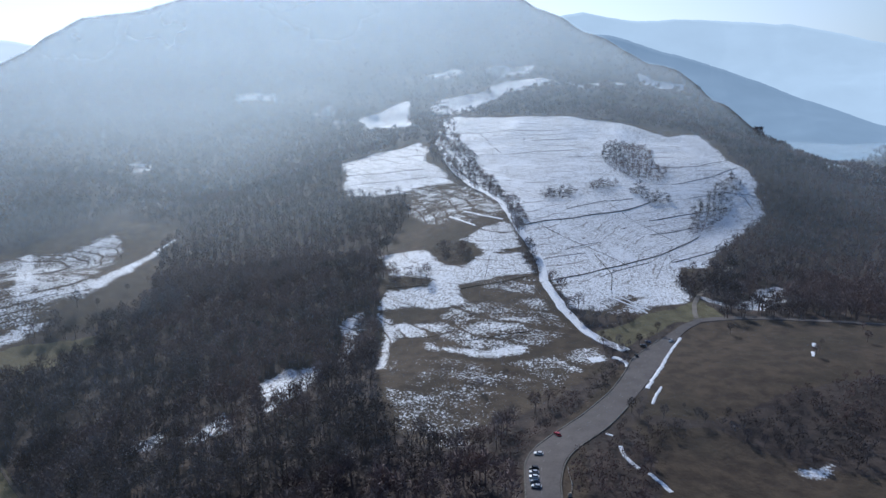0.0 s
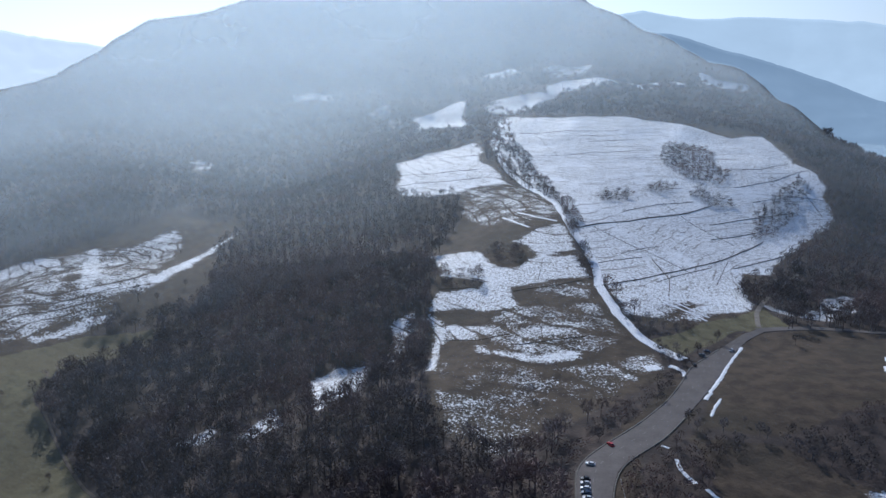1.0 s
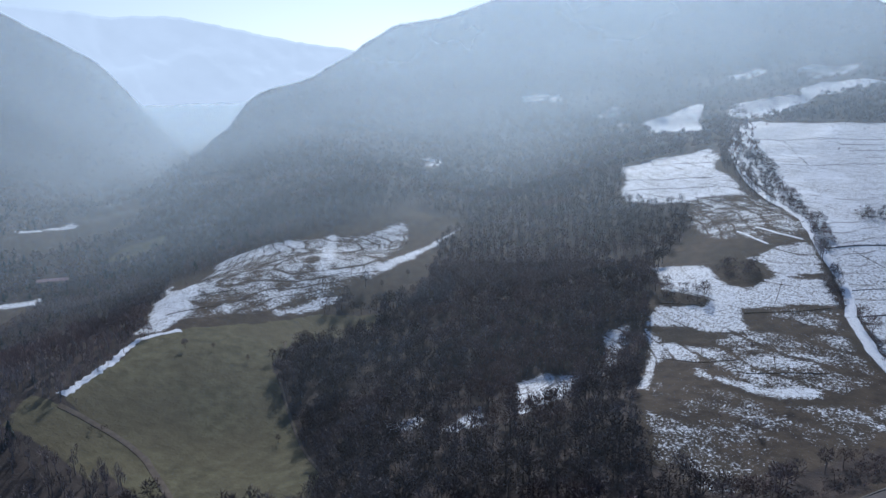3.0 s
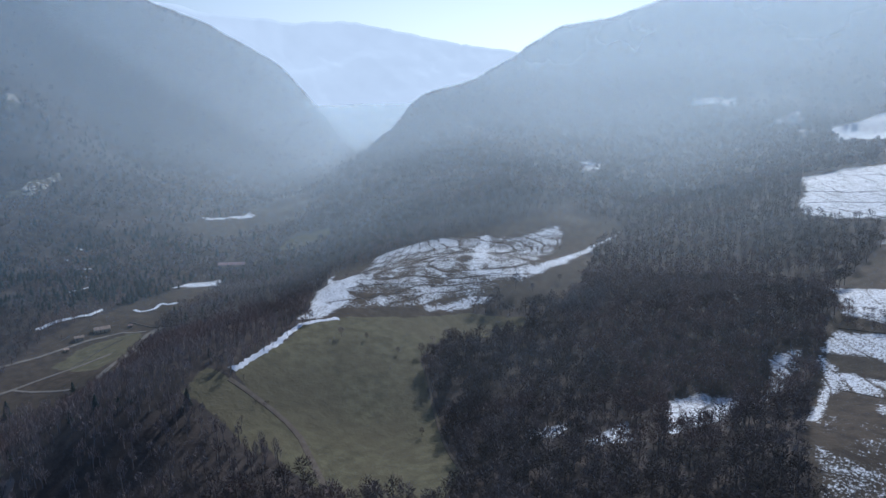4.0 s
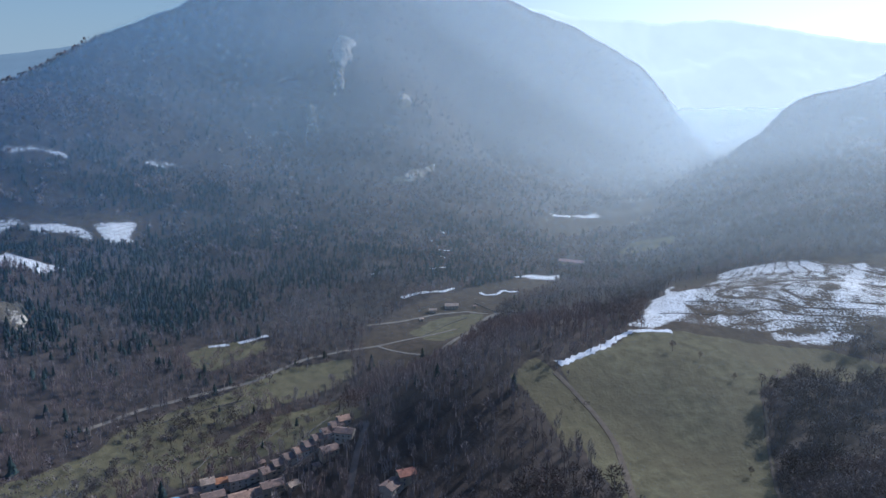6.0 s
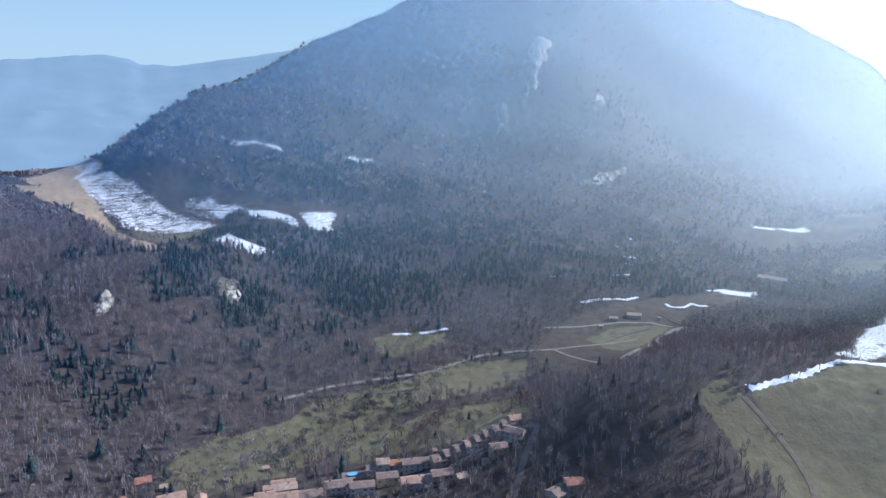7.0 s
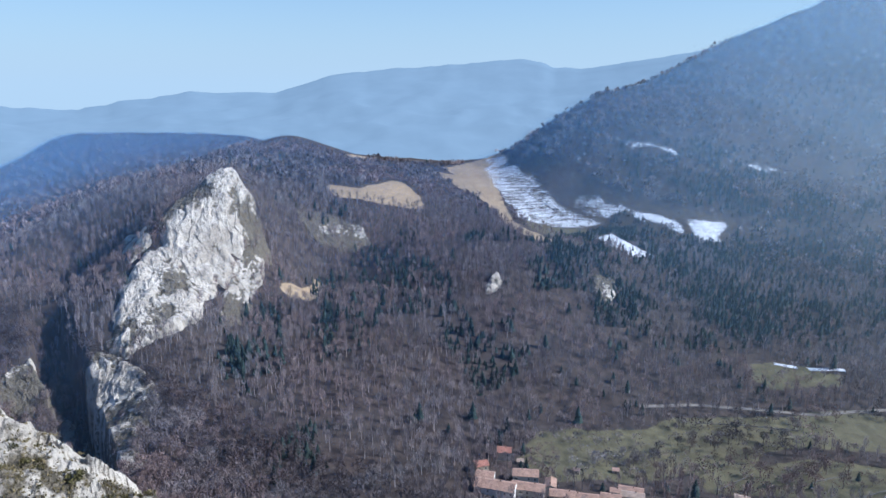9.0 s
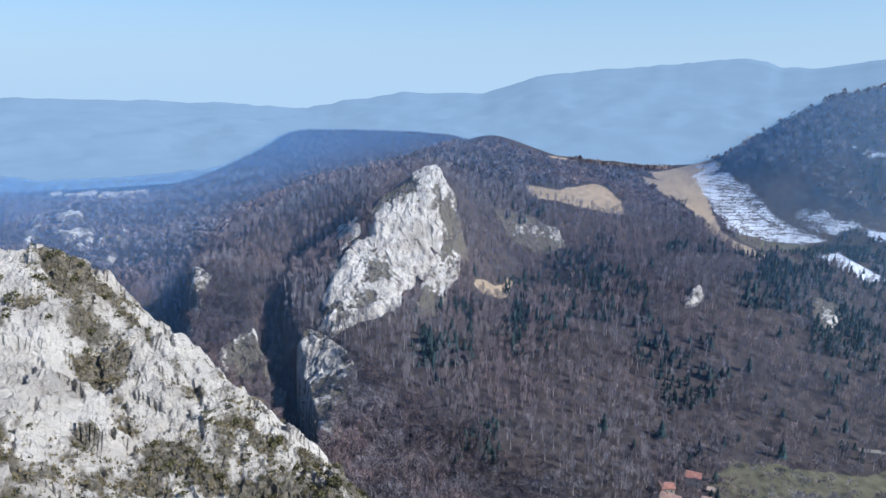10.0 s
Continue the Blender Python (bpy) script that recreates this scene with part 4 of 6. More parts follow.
crag("gorge_shoulder", 7, (-303, -509), (-293, -485), (-280, -474), (-271, -465), (-259, -468), (-246, -458), (-243, -460), (-246, -470), (-237, -477), (-236, -485), (-247, -500), (-265, -509), (-283, -508), (-297, -512))
crag("gorge_edge", 6, (-296, -658), (-297, -635), (-286, -616), (-268, -585), (-252, -560), (-233, -540), (-220, -530), (-219, -539), (-234, -553), (-249, -569), (-276, -622))
crag("crag_wing", 5, (-478, -664), (-484, -645), (-416, -538), (-403, -543), (-393, -537), (-462, -648))
crag("crag_apron", 3, (-522, -501), (-509, -476), (-466, -452), (-446, -446), (-413, -423), (-398, -425), (-432, -457), (-471, -475), (-498, -480))
crag("west_cliff", 9, (-316, -1249), (-382, -1279), (-353, -1203), (-320, -1133), (-313, -1154), (-337, -1220), (-308, -1194))
crag("west_cliff", 9, (-403, -1284), (-409, -1274), (-357, -1155), (-357, -1176))
crag("west_cliff", 9, (-417, -1239), (-415, -1208), (-365, -1100), (-371, -1132))
crag("west_cliff", 9, (-348, -1089), (-350, -1070), (-325, -1031), (-325, -1046))
crag("west_cliff", 9, (-354, -1557), (-347, -1461), (-280, -1232), (-256, -1179), (-253, -1193))
crag("west_cliff", 9, (-354, -1378), (-387, -1350), (-368, -1309), (-342, -1321))
crag("pale_rock", 6, (-613, -280), (-634, -289), (-650, -290), (-639, -283), (-615, -277))
crag("brown_rock", 5, (-703, -200), (-737, -209), (-749, -195), (-717, -183), (-687, -186))
crag("scrub_rock", 3, (-632, -551), (-680, -542), (-685, -495), (-665, -467), (-626, -486), (-613, -520))
crag("mountain_crag", 14, (-1625, 238), (-1660, 265), (-1655, 297), (-1590, 262), (-1541, 250), (-1539, 227), (-1581, 242))
crag("mountain_crag_low", 10, (-1455, 159), (-1512, 171), (-1506, 187), (-1450, 177))
crag("mountain_crag_east", 8, (-1495, 365), (-1528, 378), (-1536, 399), (-1503, 391))
crag("road_scar", 4, (-1290, 296), (-1333, 355), (-1359, 406), (-1342, 396), (-1296, 330))


SCRUB = []


def build_crag(name, stands, corners):
    lo, hi = corners.min(0) - 14, corners.max(0) + 14
    mid = (lo + hi) / 2
    far = math.hypot(*mid)
    fine = max(1.0, far / 560)
    nx, ny = (int((hi[k] - lo[k]) / fine) + 2 for k in (0, 1))
    X, Y = np.meshgrid(np.linspace(lo[0], hi[0], nx), np.linspace(lo[1], hi[1], ny), indexing="ij")
    warp = 3 + far / 200
    wx, wy = X + warp * fbm(X, Y, 20, 4, 81), Y + warp * fbm(X, Y, 20, 4, 82)
    edge = inside(wx, wy, corners) + 5.0
    body = smooth(-3, 3 + 0.8 * stands, edge)
    # ribs and clefts run down the slope, which falls towards the spur
    down = -mid / far
    u, v = X * -down[1] + Y * down[0], X * down[0] + Y * down[1]
    size = 10 + far / 60
    bent = u + 6 * fbm(X, Y, size * 1.6, 3, 86)
    ribs = ridged(bent * 0.95 + 0.35 * v, v * 0.5, size, 5, 87)
    slabs = stone_relief(X, Y, size * 0.8)
    joints = 0.6 * blocks(bent * 1.3, v * 0.6, size * 0.42, 201) + 0.4 * blocks(bent, v, size * 0.17, 211)
    relief = 0.40 * ribs + 0.30 * slabs + 0.24 * joints
    Z = height(X, Y) - 3.5 + body * (3.5 + stands * (0.6 + 0.95 * relief))
    push = body * stands * 0.35
    X2 = X + push * fbm(X, Z, size * 0.5, 3, 83)
    Y2 = Y + push * fbm(Y, Z, size * 0.5, 3, 84)
    faces = grid_faces(nx, ny)
    keep = (edge.ravel()[faces] > -5).any(1)
    used, back = np.unique(faces[keep], return_inverse=True)
    turf = 0.46 + 0.85 * fbm(X, Y, 34, 4, 85) - 0.80 * (relief - 0.05) - (0.10 if stands > 8 else 0.0) + (0.50 if name in ("scrub_rock", "brown_rock") else 0.36 if name == "crag_apron" else 0.25 if name.startswith("mountain") or name in ("road_scar", "west_cliff") else 0.06 if name in ("crag_foot", "gorge_shoulder") else 0.0)
    turf = np.clip(np.maximum(turf, 1.0 - smooth(-4, 7, edge)), 0, 1)
    verts = np.stack([X2, Y2, Z], -1).reshape(-1, 3)[used]
    ob = mesh_of("crag", verts, back.reshape(-1, 4), ROCK_MAT, turf=turf.ravel()[used])
    # low scrub roots in the ledges
    rng = np.random.default_rng(300 + len(name))
    ledge = np.flatnonzero((turf.ravel() > 0.5) & (edge.ravel() > -3))
    ledge = rng.permutation(ledge)[:int(len(ledge) * (0.035 if far < 900 else 0.01))]
    SCRUB.append(np.stack([X2, Y2, Z], -1).reshape(-1, 3)[ledge])
    label = "white limestone crag rising above the bare woods" if name == "main_crag" else "pale cliff band on a far hill" if name == "west_cliff" else "grey-white limestone face breaking out of the slope"
    return tagged(ob, label, "crag", "limestone crags")


for _name, _stands, _corners in CRAGS:
    build_crag(_name, _stands, _corners)

# the near spur: its crest line, its face, and its feet in the gorge and under the slope
SPUR = []


def spur_line(*line):
    SPUR.extend(line)


spur_line((-24.7, -104.2, 132.4), (-31.1, -97.3, 134.5), (-34.6, -92.6, 135.6), (-37.5, -89.4, 134.0), (-41.4, -83.4, 128.4), (-43.1, -78.6, 125.5), (-45.6, -74.1, 122.1), (-47.8, -66.7, 118.1), (-50.4, -60.4, 115.6), (-51.4, -54.2, 112.5), (-53.4, -46.7, 109.5), (-53.4, -41.3, 106.5))
spur_line((-17.3, -52.0, 121.4), (-24.9, -53.1, 117.5), (-33.4, -52.2, 114.2), (-42.7, -50.0, 111.1), (-21.3, -69.2, 126.3), (-33.4, -68.8, 121.1), (-13.6, -72.2, 126.3), (-11.0, -53.6, 123.4), (-32.2, -80.9, 129.2))
spur_line((-62, -120, 70), (-75, -95, 62), (-85, -70, 55), (-90, -45, 45), (-85, -15, 30), (-45, -160, 60), (0, -170, 90), (40, -140, 120), (30, -90, 132), (20, -50, 118), (5, -25, 92), (-20, -15, 80), (-45, -15, 70), (-60, 5, 30), (-20, 20, 20), (30, 0, 60), (70, -60, 90), (80, -150, 100))
SPUR = np.array(SPUR, float)
_d = np.sqrt(((SPUR[:, None, :2] - SPUR[None, :, :2]) ** 2).sum(2) + 36)
SPUR_BEND = np.linalg.solve(_d, SPUR[:, 2])


def spur_height(x, y):
    z = np.zeros_like(x)
    for (a, b, _), w in zip(SPUR, SPUR_BEND):
        z += w * np.sqrt((x - a) ** 2 + (y - b) ** 2 + 36)
    return z


def spur_detail(x, y):
    bent, v = x + 1.5 * fbm(x, y, 6, 3, 96), y + 1.5 * fbm(x, y, 6, 3, 97)
    return 1.6 * stone_relief(x, y, 11) + 0.95 * blocks(bent * 1.2, v * 0.8, 5.5, 221) + 0.55 * blocks(bent, v, 2.3, 231) + 0.26 * blocks(x, y, 0.95, 241)


def spur_turf(x, y):
    bare = fbm(x, y, 16, 4, 92) + 0.5 * fbm(x, y, 3.5, 3, 93)
    low = smooth(0, 30, (-44 - x) * 0.9 + (y + 80) * 0.35)
    left = smooth(-34, -18, x) * smooth(-70, -50, y)
    return np.clip(0.28 + 0.62 * bare + 0.30 * low + 0.20 * left - 0.22 * (stone_relief(x, y, 11) - 0.1), 0, 1)


def build_spur():
    x, y = np.linspace(-78, 16, 265), np.linspace(-128, -22, 290)
    X, Y = np.meshgrid(x, y, indexing="ij")
    detail = spur_detail(X, Y)
    Z = spur_height(X, Y) + detail
    X2 = X + 0.9 * fbm(X, Z, 4, 3, 94)
    Y2 = Y + 0.9 * fbm(Y, Z, 4, 3, 95)
    ob = mesh_of("rock_spur", np.stack([X2, Y2, Z], -1).reshape(-1, 3), grid_faces(265, 290), ROCK_MAT, turf=spur_turf(X, Y).ravel())
    return tagged(ob, "weathered white limestone spur with turf and low shrubs", "rock")


build_spur()


def shrub(rng, wide):
    """A low evergreen bush: a dome of small ragged leaf tufts."""
    tri = []
    for _ in range(46):
        a, e = rng.uniform(0, 6.283), math.asin(rng.uniform(0, 1)) * 0.95
        c = np.array([math.cos(a) * math.cos(e), math.sin(a) * math.cos(e), 0.75 * math.sin(e)]) * wide * rng.uniform(0.55, 1.0)
        for _ in range(2):
            tri += [c + rng.normal(size=3) * wide * 0.17 for _ in range(3)]
    return np.array(tri)


def spur_shrubs():
    rng = np.random.default_rng(12)
    kinds = [shrub(rng, 1.0) for _ in range(5)]
    x, y = rng.uniform(-62, -8, 2600), rng.uniform(-108, -44, 2600)
    on = rng.uniform(0, 1, len(x)) < 0.05 + 0.5 * smooth(0.34, 0.7, spur_turf(x, y))
    x, y = x[on], y[on]
    z = spur_height(x, y) + spur_detail(x, y)
    meshes = []
    for k, tri in enumerate(kinds):
        ob = mesh_of("shrub", tri, np.arange(len(tri)).reshape(-1, 3), SHRUB_MAT, shade=np.repeat(rng.uniform(0, 1, len(tri) // 6), 6))
        meshes.append(ob.data)
        bpy.data.objects.remove(ob)
    for k in range(min(290, len(x))):
        s = rng.uniform(0.28, 0.75) * (1.7 if rng.uniform() < 0.16 else 1)
        ob = new("shrub", meshes[k % 5])
        ob.matrix_world = pose(x[k], y[k], z[k] - 0.15 * s, 0, 0, rng.uniform(0, 360)) @ Matrix.Diagonal((s, s, s * rng.uniform(0.7, 1.1), 1))
        tagged(ob, "low olive-green evergreen shrub rooted in the limestone", "shrub", "shrubs on the spur")


spur_shrubs()


def spur_grass():
    """Dry tufts in the turf of the spur."""
    rng = np.random.default_rng(14)
    x, y = rng.uniform(-64, -6, 30000), rng.uniform(-110, -42, 30000)
    on = rng.uniform(0, 1, 30000) < smooth(0.32, 0.62, spur_turf(x, y)) * 0.8
    x, y = x[on], y[on]
    z = spur_height(x, y) + spur_detail(x, y)
    n = len(x)
    verts, shade = [], []
    for _ in range(3):
        a, h, w = rng.uniform(0, 6.283, n), rng.uniform(0.12, 0.42, n), rng.uniform(0.06, 0.2, n)
        p = np.stack([x, y, z], 1) + np.column_stack([rng.normal(size=(n, 2)) * 0.15, np.zeros(n) - 0.05])
        side = np.column_stack([np.cos(a) * w, np.sin(a) * w, np.zeros(n)])
        tip = p + np.column_stack([rng.normal(size=(n, 2)) * 0.1, h])
        verts.append(np.stack([p - side, p + side, tip], 1).reshape(-1, 3))
        shade.append(np.repeat(rng.uniform(0, 1, n), 3))
    verts = np.concatenate(verts)
    ob = mesh_of("grass", verts, np.arange(len(verts)).reshape(-1, 3), GRASS_MAT, shade=np.concatenate(shade))
    tagged(ob, "dry straw-coloured grass tufts between the rocks", "grass", kind="stuff")


spur_grass()

# ---- haze sheets ----
scene.cycles.transparent_max_bounces = 32


def haze_sheet_material():
    """Painted haze for see-through sheets: most light goes straight through, some is scattered on; coloured white
    towards the sun, blue away from it.
    """
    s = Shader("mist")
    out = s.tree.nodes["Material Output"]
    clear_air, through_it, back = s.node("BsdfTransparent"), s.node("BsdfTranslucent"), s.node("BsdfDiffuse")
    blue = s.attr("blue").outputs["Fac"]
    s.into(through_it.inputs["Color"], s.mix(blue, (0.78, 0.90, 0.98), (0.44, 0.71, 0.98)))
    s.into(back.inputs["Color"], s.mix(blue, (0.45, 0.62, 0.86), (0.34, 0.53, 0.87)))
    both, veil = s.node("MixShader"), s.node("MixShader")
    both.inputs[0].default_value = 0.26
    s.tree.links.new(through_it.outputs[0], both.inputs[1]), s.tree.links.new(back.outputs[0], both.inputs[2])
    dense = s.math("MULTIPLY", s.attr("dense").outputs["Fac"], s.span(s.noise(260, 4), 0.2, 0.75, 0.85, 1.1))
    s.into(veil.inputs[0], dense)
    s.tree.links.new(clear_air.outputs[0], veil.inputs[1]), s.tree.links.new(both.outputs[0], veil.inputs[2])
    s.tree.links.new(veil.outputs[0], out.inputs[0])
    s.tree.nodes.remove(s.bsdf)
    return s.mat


HAZE_SHEET_MAT = haze_sheet_material()


def haze_share(deg):
    """How strong the painted haze is for each kilometre, chosen by the bearing."""
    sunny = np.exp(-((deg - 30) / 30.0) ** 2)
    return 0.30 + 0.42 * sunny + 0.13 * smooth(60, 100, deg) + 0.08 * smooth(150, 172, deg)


def haze_sheet(reach, deep):
    """One of many sheets round the viewpoint, added in place of hazy air, from the ground up to the crests that lie
    behind it.
    """
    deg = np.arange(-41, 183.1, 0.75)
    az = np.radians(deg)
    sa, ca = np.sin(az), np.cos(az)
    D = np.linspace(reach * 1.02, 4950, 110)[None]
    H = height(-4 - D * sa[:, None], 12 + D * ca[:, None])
    seen = np.where((deg > 20) & (deg < 82), 4950, np.where(deg > 152, 3000, 2450))   # farther ridges glow with haze of their own
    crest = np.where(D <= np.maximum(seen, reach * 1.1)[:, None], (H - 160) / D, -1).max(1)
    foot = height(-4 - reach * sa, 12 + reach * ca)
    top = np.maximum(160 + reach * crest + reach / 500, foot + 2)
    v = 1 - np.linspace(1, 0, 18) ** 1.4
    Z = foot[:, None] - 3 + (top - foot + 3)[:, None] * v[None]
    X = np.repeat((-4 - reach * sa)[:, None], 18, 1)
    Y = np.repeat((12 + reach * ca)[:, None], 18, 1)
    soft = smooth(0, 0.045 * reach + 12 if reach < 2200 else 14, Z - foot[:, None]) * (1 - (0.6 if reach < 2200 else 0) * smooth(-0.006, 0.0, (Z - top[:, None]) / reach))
    thick = 0.16 + 0.80 * smooth(430, 850, reach) + 1.2 * smooth(800, 1500, reach)   # painted haze grows with range from the viewpoint
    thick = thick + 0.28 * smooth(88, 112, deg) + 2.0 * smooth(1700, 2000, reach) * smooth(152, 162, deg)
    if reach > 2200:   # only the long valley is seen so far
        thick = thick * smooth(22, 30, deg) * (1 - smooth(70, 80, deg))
    dense = (1 - np.exp(-haze_share(deg) * thick * deep / 1000))[:, None] * soft
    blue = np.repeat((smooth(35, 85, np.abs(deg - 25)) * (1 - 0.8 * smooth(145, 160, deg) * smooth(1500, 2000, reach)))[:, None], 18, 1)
    # added sheet that pales what lies behind it, as hazy air would
    ob = mesh_of("mist", np.stack([X, Y, Z], -1).reshape(-1, 3), grid_faces(len(az), 18), HAZE_SHEET_MAT, smooth_shade=True, dense=dense.ravel(), blue=blue.ravel())
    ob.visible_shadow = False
    return tagged(ob, "see-through haze sheet added before the mountains", "mist", kind="structure")


HAZE_AT = [260, 400, 550, 700, 860, 1020, 1190, 1380, 1590, 1820, 2080, 2400, 2800, 3400, 4200]
for _reach, _next in zip(HAZE_AT, HAZE_AT[1:]):
    haze_sheet(_reach, _next - _reach)

# ---- roads, lanes and snow banks ----
ASPHALT = plain("asphalt", (0.118, 0.104, 0.098), 0.85, 0.2, vary=0.22, size=9)
GRAVEL = plain("gravel", (0.21, 0.185, 0.155), 0.9, 0.15, vary=0.25, size=6)
EARTH = plain("bare_earth", (0.13, 0.105, 0.08), 0.9, 0.15, vary=0.3, size=5)
MARKING = plain("road_paint", (0.19, 0.185, 0.175), 0.7, vary=0.3, size=0.5)
STONEWALL = plain("dry_stone", (0.155, 0.145, 0.130), 0.9, 0.15, vary=0.4, size=1.2)
BANK_MAT = plain("turf_bank", (0.085, 0.070, 0.048), 0.9, 0.15, vary=0.4, size=4)


def snow_material():
    s = Shader("old_snow", 0.6, 0.3)
    v = s.noise(0.9, 4)
    c = s.mix(s.span(v, 0.3, 0.7), (0.66, 0.68, 0.72), (0.86, 0.87, 0.89))
    s.put("Base Color", s.mix(s.math("MULTIPLY", s.span(s.noise(1.7, 3), 0.56, 0.72), 0.5), c, (0.30, 0.26, 0.21)))
    s.bump(v, 0.4, 0.7)
    return s.mat


SNOW_MAT = snow_material()


def along(line, gap):
    """Places every gap metres along a line, rounded at its corners."""
    line = np.array(line, float)
    s = np.concatenate([[0], np.cumsum(np.linalg.norm(np.diff(line, axis=0), axis=1))])
    n = max(4, int(s[-1] / gap))
    t = np.linspace(0, s[-1], n)
    out = np.stack([np.interp(t, s, line[:, k]) for k in (0, 1)], 1)
    for _ in range(max(1, int(6 / gap))):
        out[1:-1] = (out[:-2] + 2 * out[1:-1] + out[2:]) / 4
    return out


def ribbon(name, left, right, material, lift, thick, label, category, kind="structure", across=5, ragged=0.0, seed=0):
    """A strip of road or snow that follows the ground, with a crowned top and sides."""
    n = len(left)
    v = np.linspace(0, 1, across)
    shift = ragged * fbm(np.arange(n) * 1.0, np.arange(n) * 0.3, 3, 3, seed)[:, None]
    P = left[:, None] + (right - left)[:, None] * v[None, :, None]
    P += shift[..., None] * (right - left)[:, None] * 0.5
    top = height(P[..., 0], P[..., 1]) + lift + thick * np.sin(np.pi * v)[None] * 0.6
    low = height(P[:, [0, -1], 0], P[:, [0, -1], 1]) - 0.8
    X = np.concatenate([P[:, :1, 0], P[..., 0], P[:, -1:, 0]], 1)
    Y = np.concatenate([P[:, :1, 1], P[..., 1], P[:, -1:, 1]], 1)
    Z = np.concatenate([low[:, :1], top, low[:, 1:]], 1)
    ob = mesh_of(name, np.stack([X, Y, Z], -1).reshape(-1, 3), grid_faces(n, across + 2), material, smooth_shade=False)
    return tagged(ob, label, category, kind=kind)


def strip(name, line, half, material, label, category, lift=0.22, thick=0.1, kind="structure", gap=3.0, ragged=0.0, seed=0):
    p = along(line, gap)
    d = np.gradient(p, axis=0)
    side = np.stack([-d[:, 1], d[:, 0]], 1) / (np.linalg.norm(d, axis=1)[:, None] + 1e-9)
    w = half * (1 + 0.6 * ragged * fbm(np.arange(len(p)) * 1.0, np.zeros(len(p)), 4, 3, seed + 50))[:, None]
    return ribbon(name, p + side * w, p - side * w, material, lift, thick, label, category, kind, 5, ragged, seed)


def resample(line, n):
    line = np.array(line, float)
    s = np.concatenate([[0], np.cumsum(np.linalg.norm(np.diff(line, axis=0), axis=1))])
    t = np.linspace(0, s[-1], n)
    out = np.stack([np.interp(t, s, line[:, k]) for k in (0, 1)], 1)
    for _ in range(4):
        out[1:-1] = (out[:-2] + 2 * out[1:-1] + out[2:]) / 4
    return out


ROAD_LEFT = [(-4, 180), (-6, 215), (-6.5, 237.8), (-9.3, 275.5), (-5.1, 290.6), (3.9, 304.9), (17.8, 323.5), (31.3, 347), (40.8, 372.2), (47.8, 397.5), (56.7, 413.1), (72.6, 441.3), (85, 460.9), (97.6, 472)]
ROAD_RIGHT = [(8, 180), (7.5, 215), (6.9, 239), (5.5, 258.1), (7.7, 277.9), (13.3, 289.9), (28.2, 310.5), (37.2, 328.6), (47.5, 351.2), (60.2, 383.6), (78.4, 435.8), (87.9, 454.2), (98.6, 466.5)]
_left, _right = resample(ROAD_LEFT, 110), resample(ROAD_RIGHT, 110)
ribbon("road", _left, _right, ASPHALT, 0.30, 0.12, "worn grey asphalt road widening to a lay-by on the pass", "road", across=8)
strip("road", [(95, 469), (111.2, 475.1), (130.7, 480.4), (160.6, 483), (189.9, 484.8), (227.3, 482.2), (300, 470)], 3.0, ASPHALT, "narrow grey asphalt road along the meadow", "road", 0.32)
strip("snow_lane", [(44.9, 408.8), (39.3, 414.6), (29.5, 424.5), (22.7, 431.2), (12.1, 452.1), (2.4, 476.5), (-6.3, 506.3), (-10.3, 539.4), (-17.6, 573.8), (-28.8, 603.3), (-41.7, 642.4), (-55, 692.6), (-72.4, 734.6), (-96.1, 778.5), (-130.6, 855), (-162.7, 960.6), (-188.7, 1071.9)], 3.4, SNOW_MAT, "snow-covered farm lane climbing through the fields", "lane", 0.35, 0.3, ragged=0.35, seed=3)
strip("lane", [(97.3, 474), (97.3, 479.9), (99.9, 499.7), (111.2, 535.4), (138.6, 606.7), (162.4, 650.7)], 1.6, GRAVEL, "gravel lane leaving the road beside the field", "lane", 0.3)
strip("track", [(-399.4, 213), (-385.5, 218.8), (-367.6, 224.5), (-353.1, 226.4), (-336.8, 224.9), (-308.8, 214.7), (-272.9, 199.6)], 1.9, EARTH, "bare earth farm track across the green meadow", "track", 0.25, gap=2)
strip("track", [(-377.3, 378.1), (-348.1, 340.3), (-308.2, 309), (-257.7, 272.5), (-222.8, 249)], 0.8, EARTH, "faint trodden track along the wood's edge", "track", 0.22, gap=2)
strip("lane", [(-552.5, 157.4), (-580, 185), (-620, 214), (-693.5, 262.1), (-726.4, 289.2), (-735, 306.9)], 4.2, GRAVEL, "pale gravel river bed and lane in the valley", "lane", 0.35)
strip("lane", [(-539.4, -105.1), (-572.4, -68.6), (-597.5, -26.5), (-620.6, 19.7), (-641.1, 41.9), (-664.3, 71.5), (-675.6, 107.5), (-678.6, 149.3), (-686.5, 199), (-700, 240)], 2.0, GRAVEL, "pale lane along the valley fields", "lane", 0.35)
strip("lane", [(-677.3, 147.9), (-641.9, 165), (-604.4, 178.4)], 1.5, GRAVEL, "pale lane branching between the fields", "lane", 0.35)
strip("lane", [(-738.2, 147.3), (-744, 187.2), (-758, 238.3), (-755, 271.3), (-738, 291.5)], 1.8, GRAVEL, "pale lane past the allotments", "lane", 0.35)
strip("street", [(-420, -6), (-424, 14), (-428, 30), (-431, 45), (-435, 58), (-441, 71), (-441, 84), (-432, 92), (-404, 79.7), (-383.7, 73.4), (-360, 66)], 2.3, ASPHALT, "narrow grey village street below the row of houses", "street", 0.3)
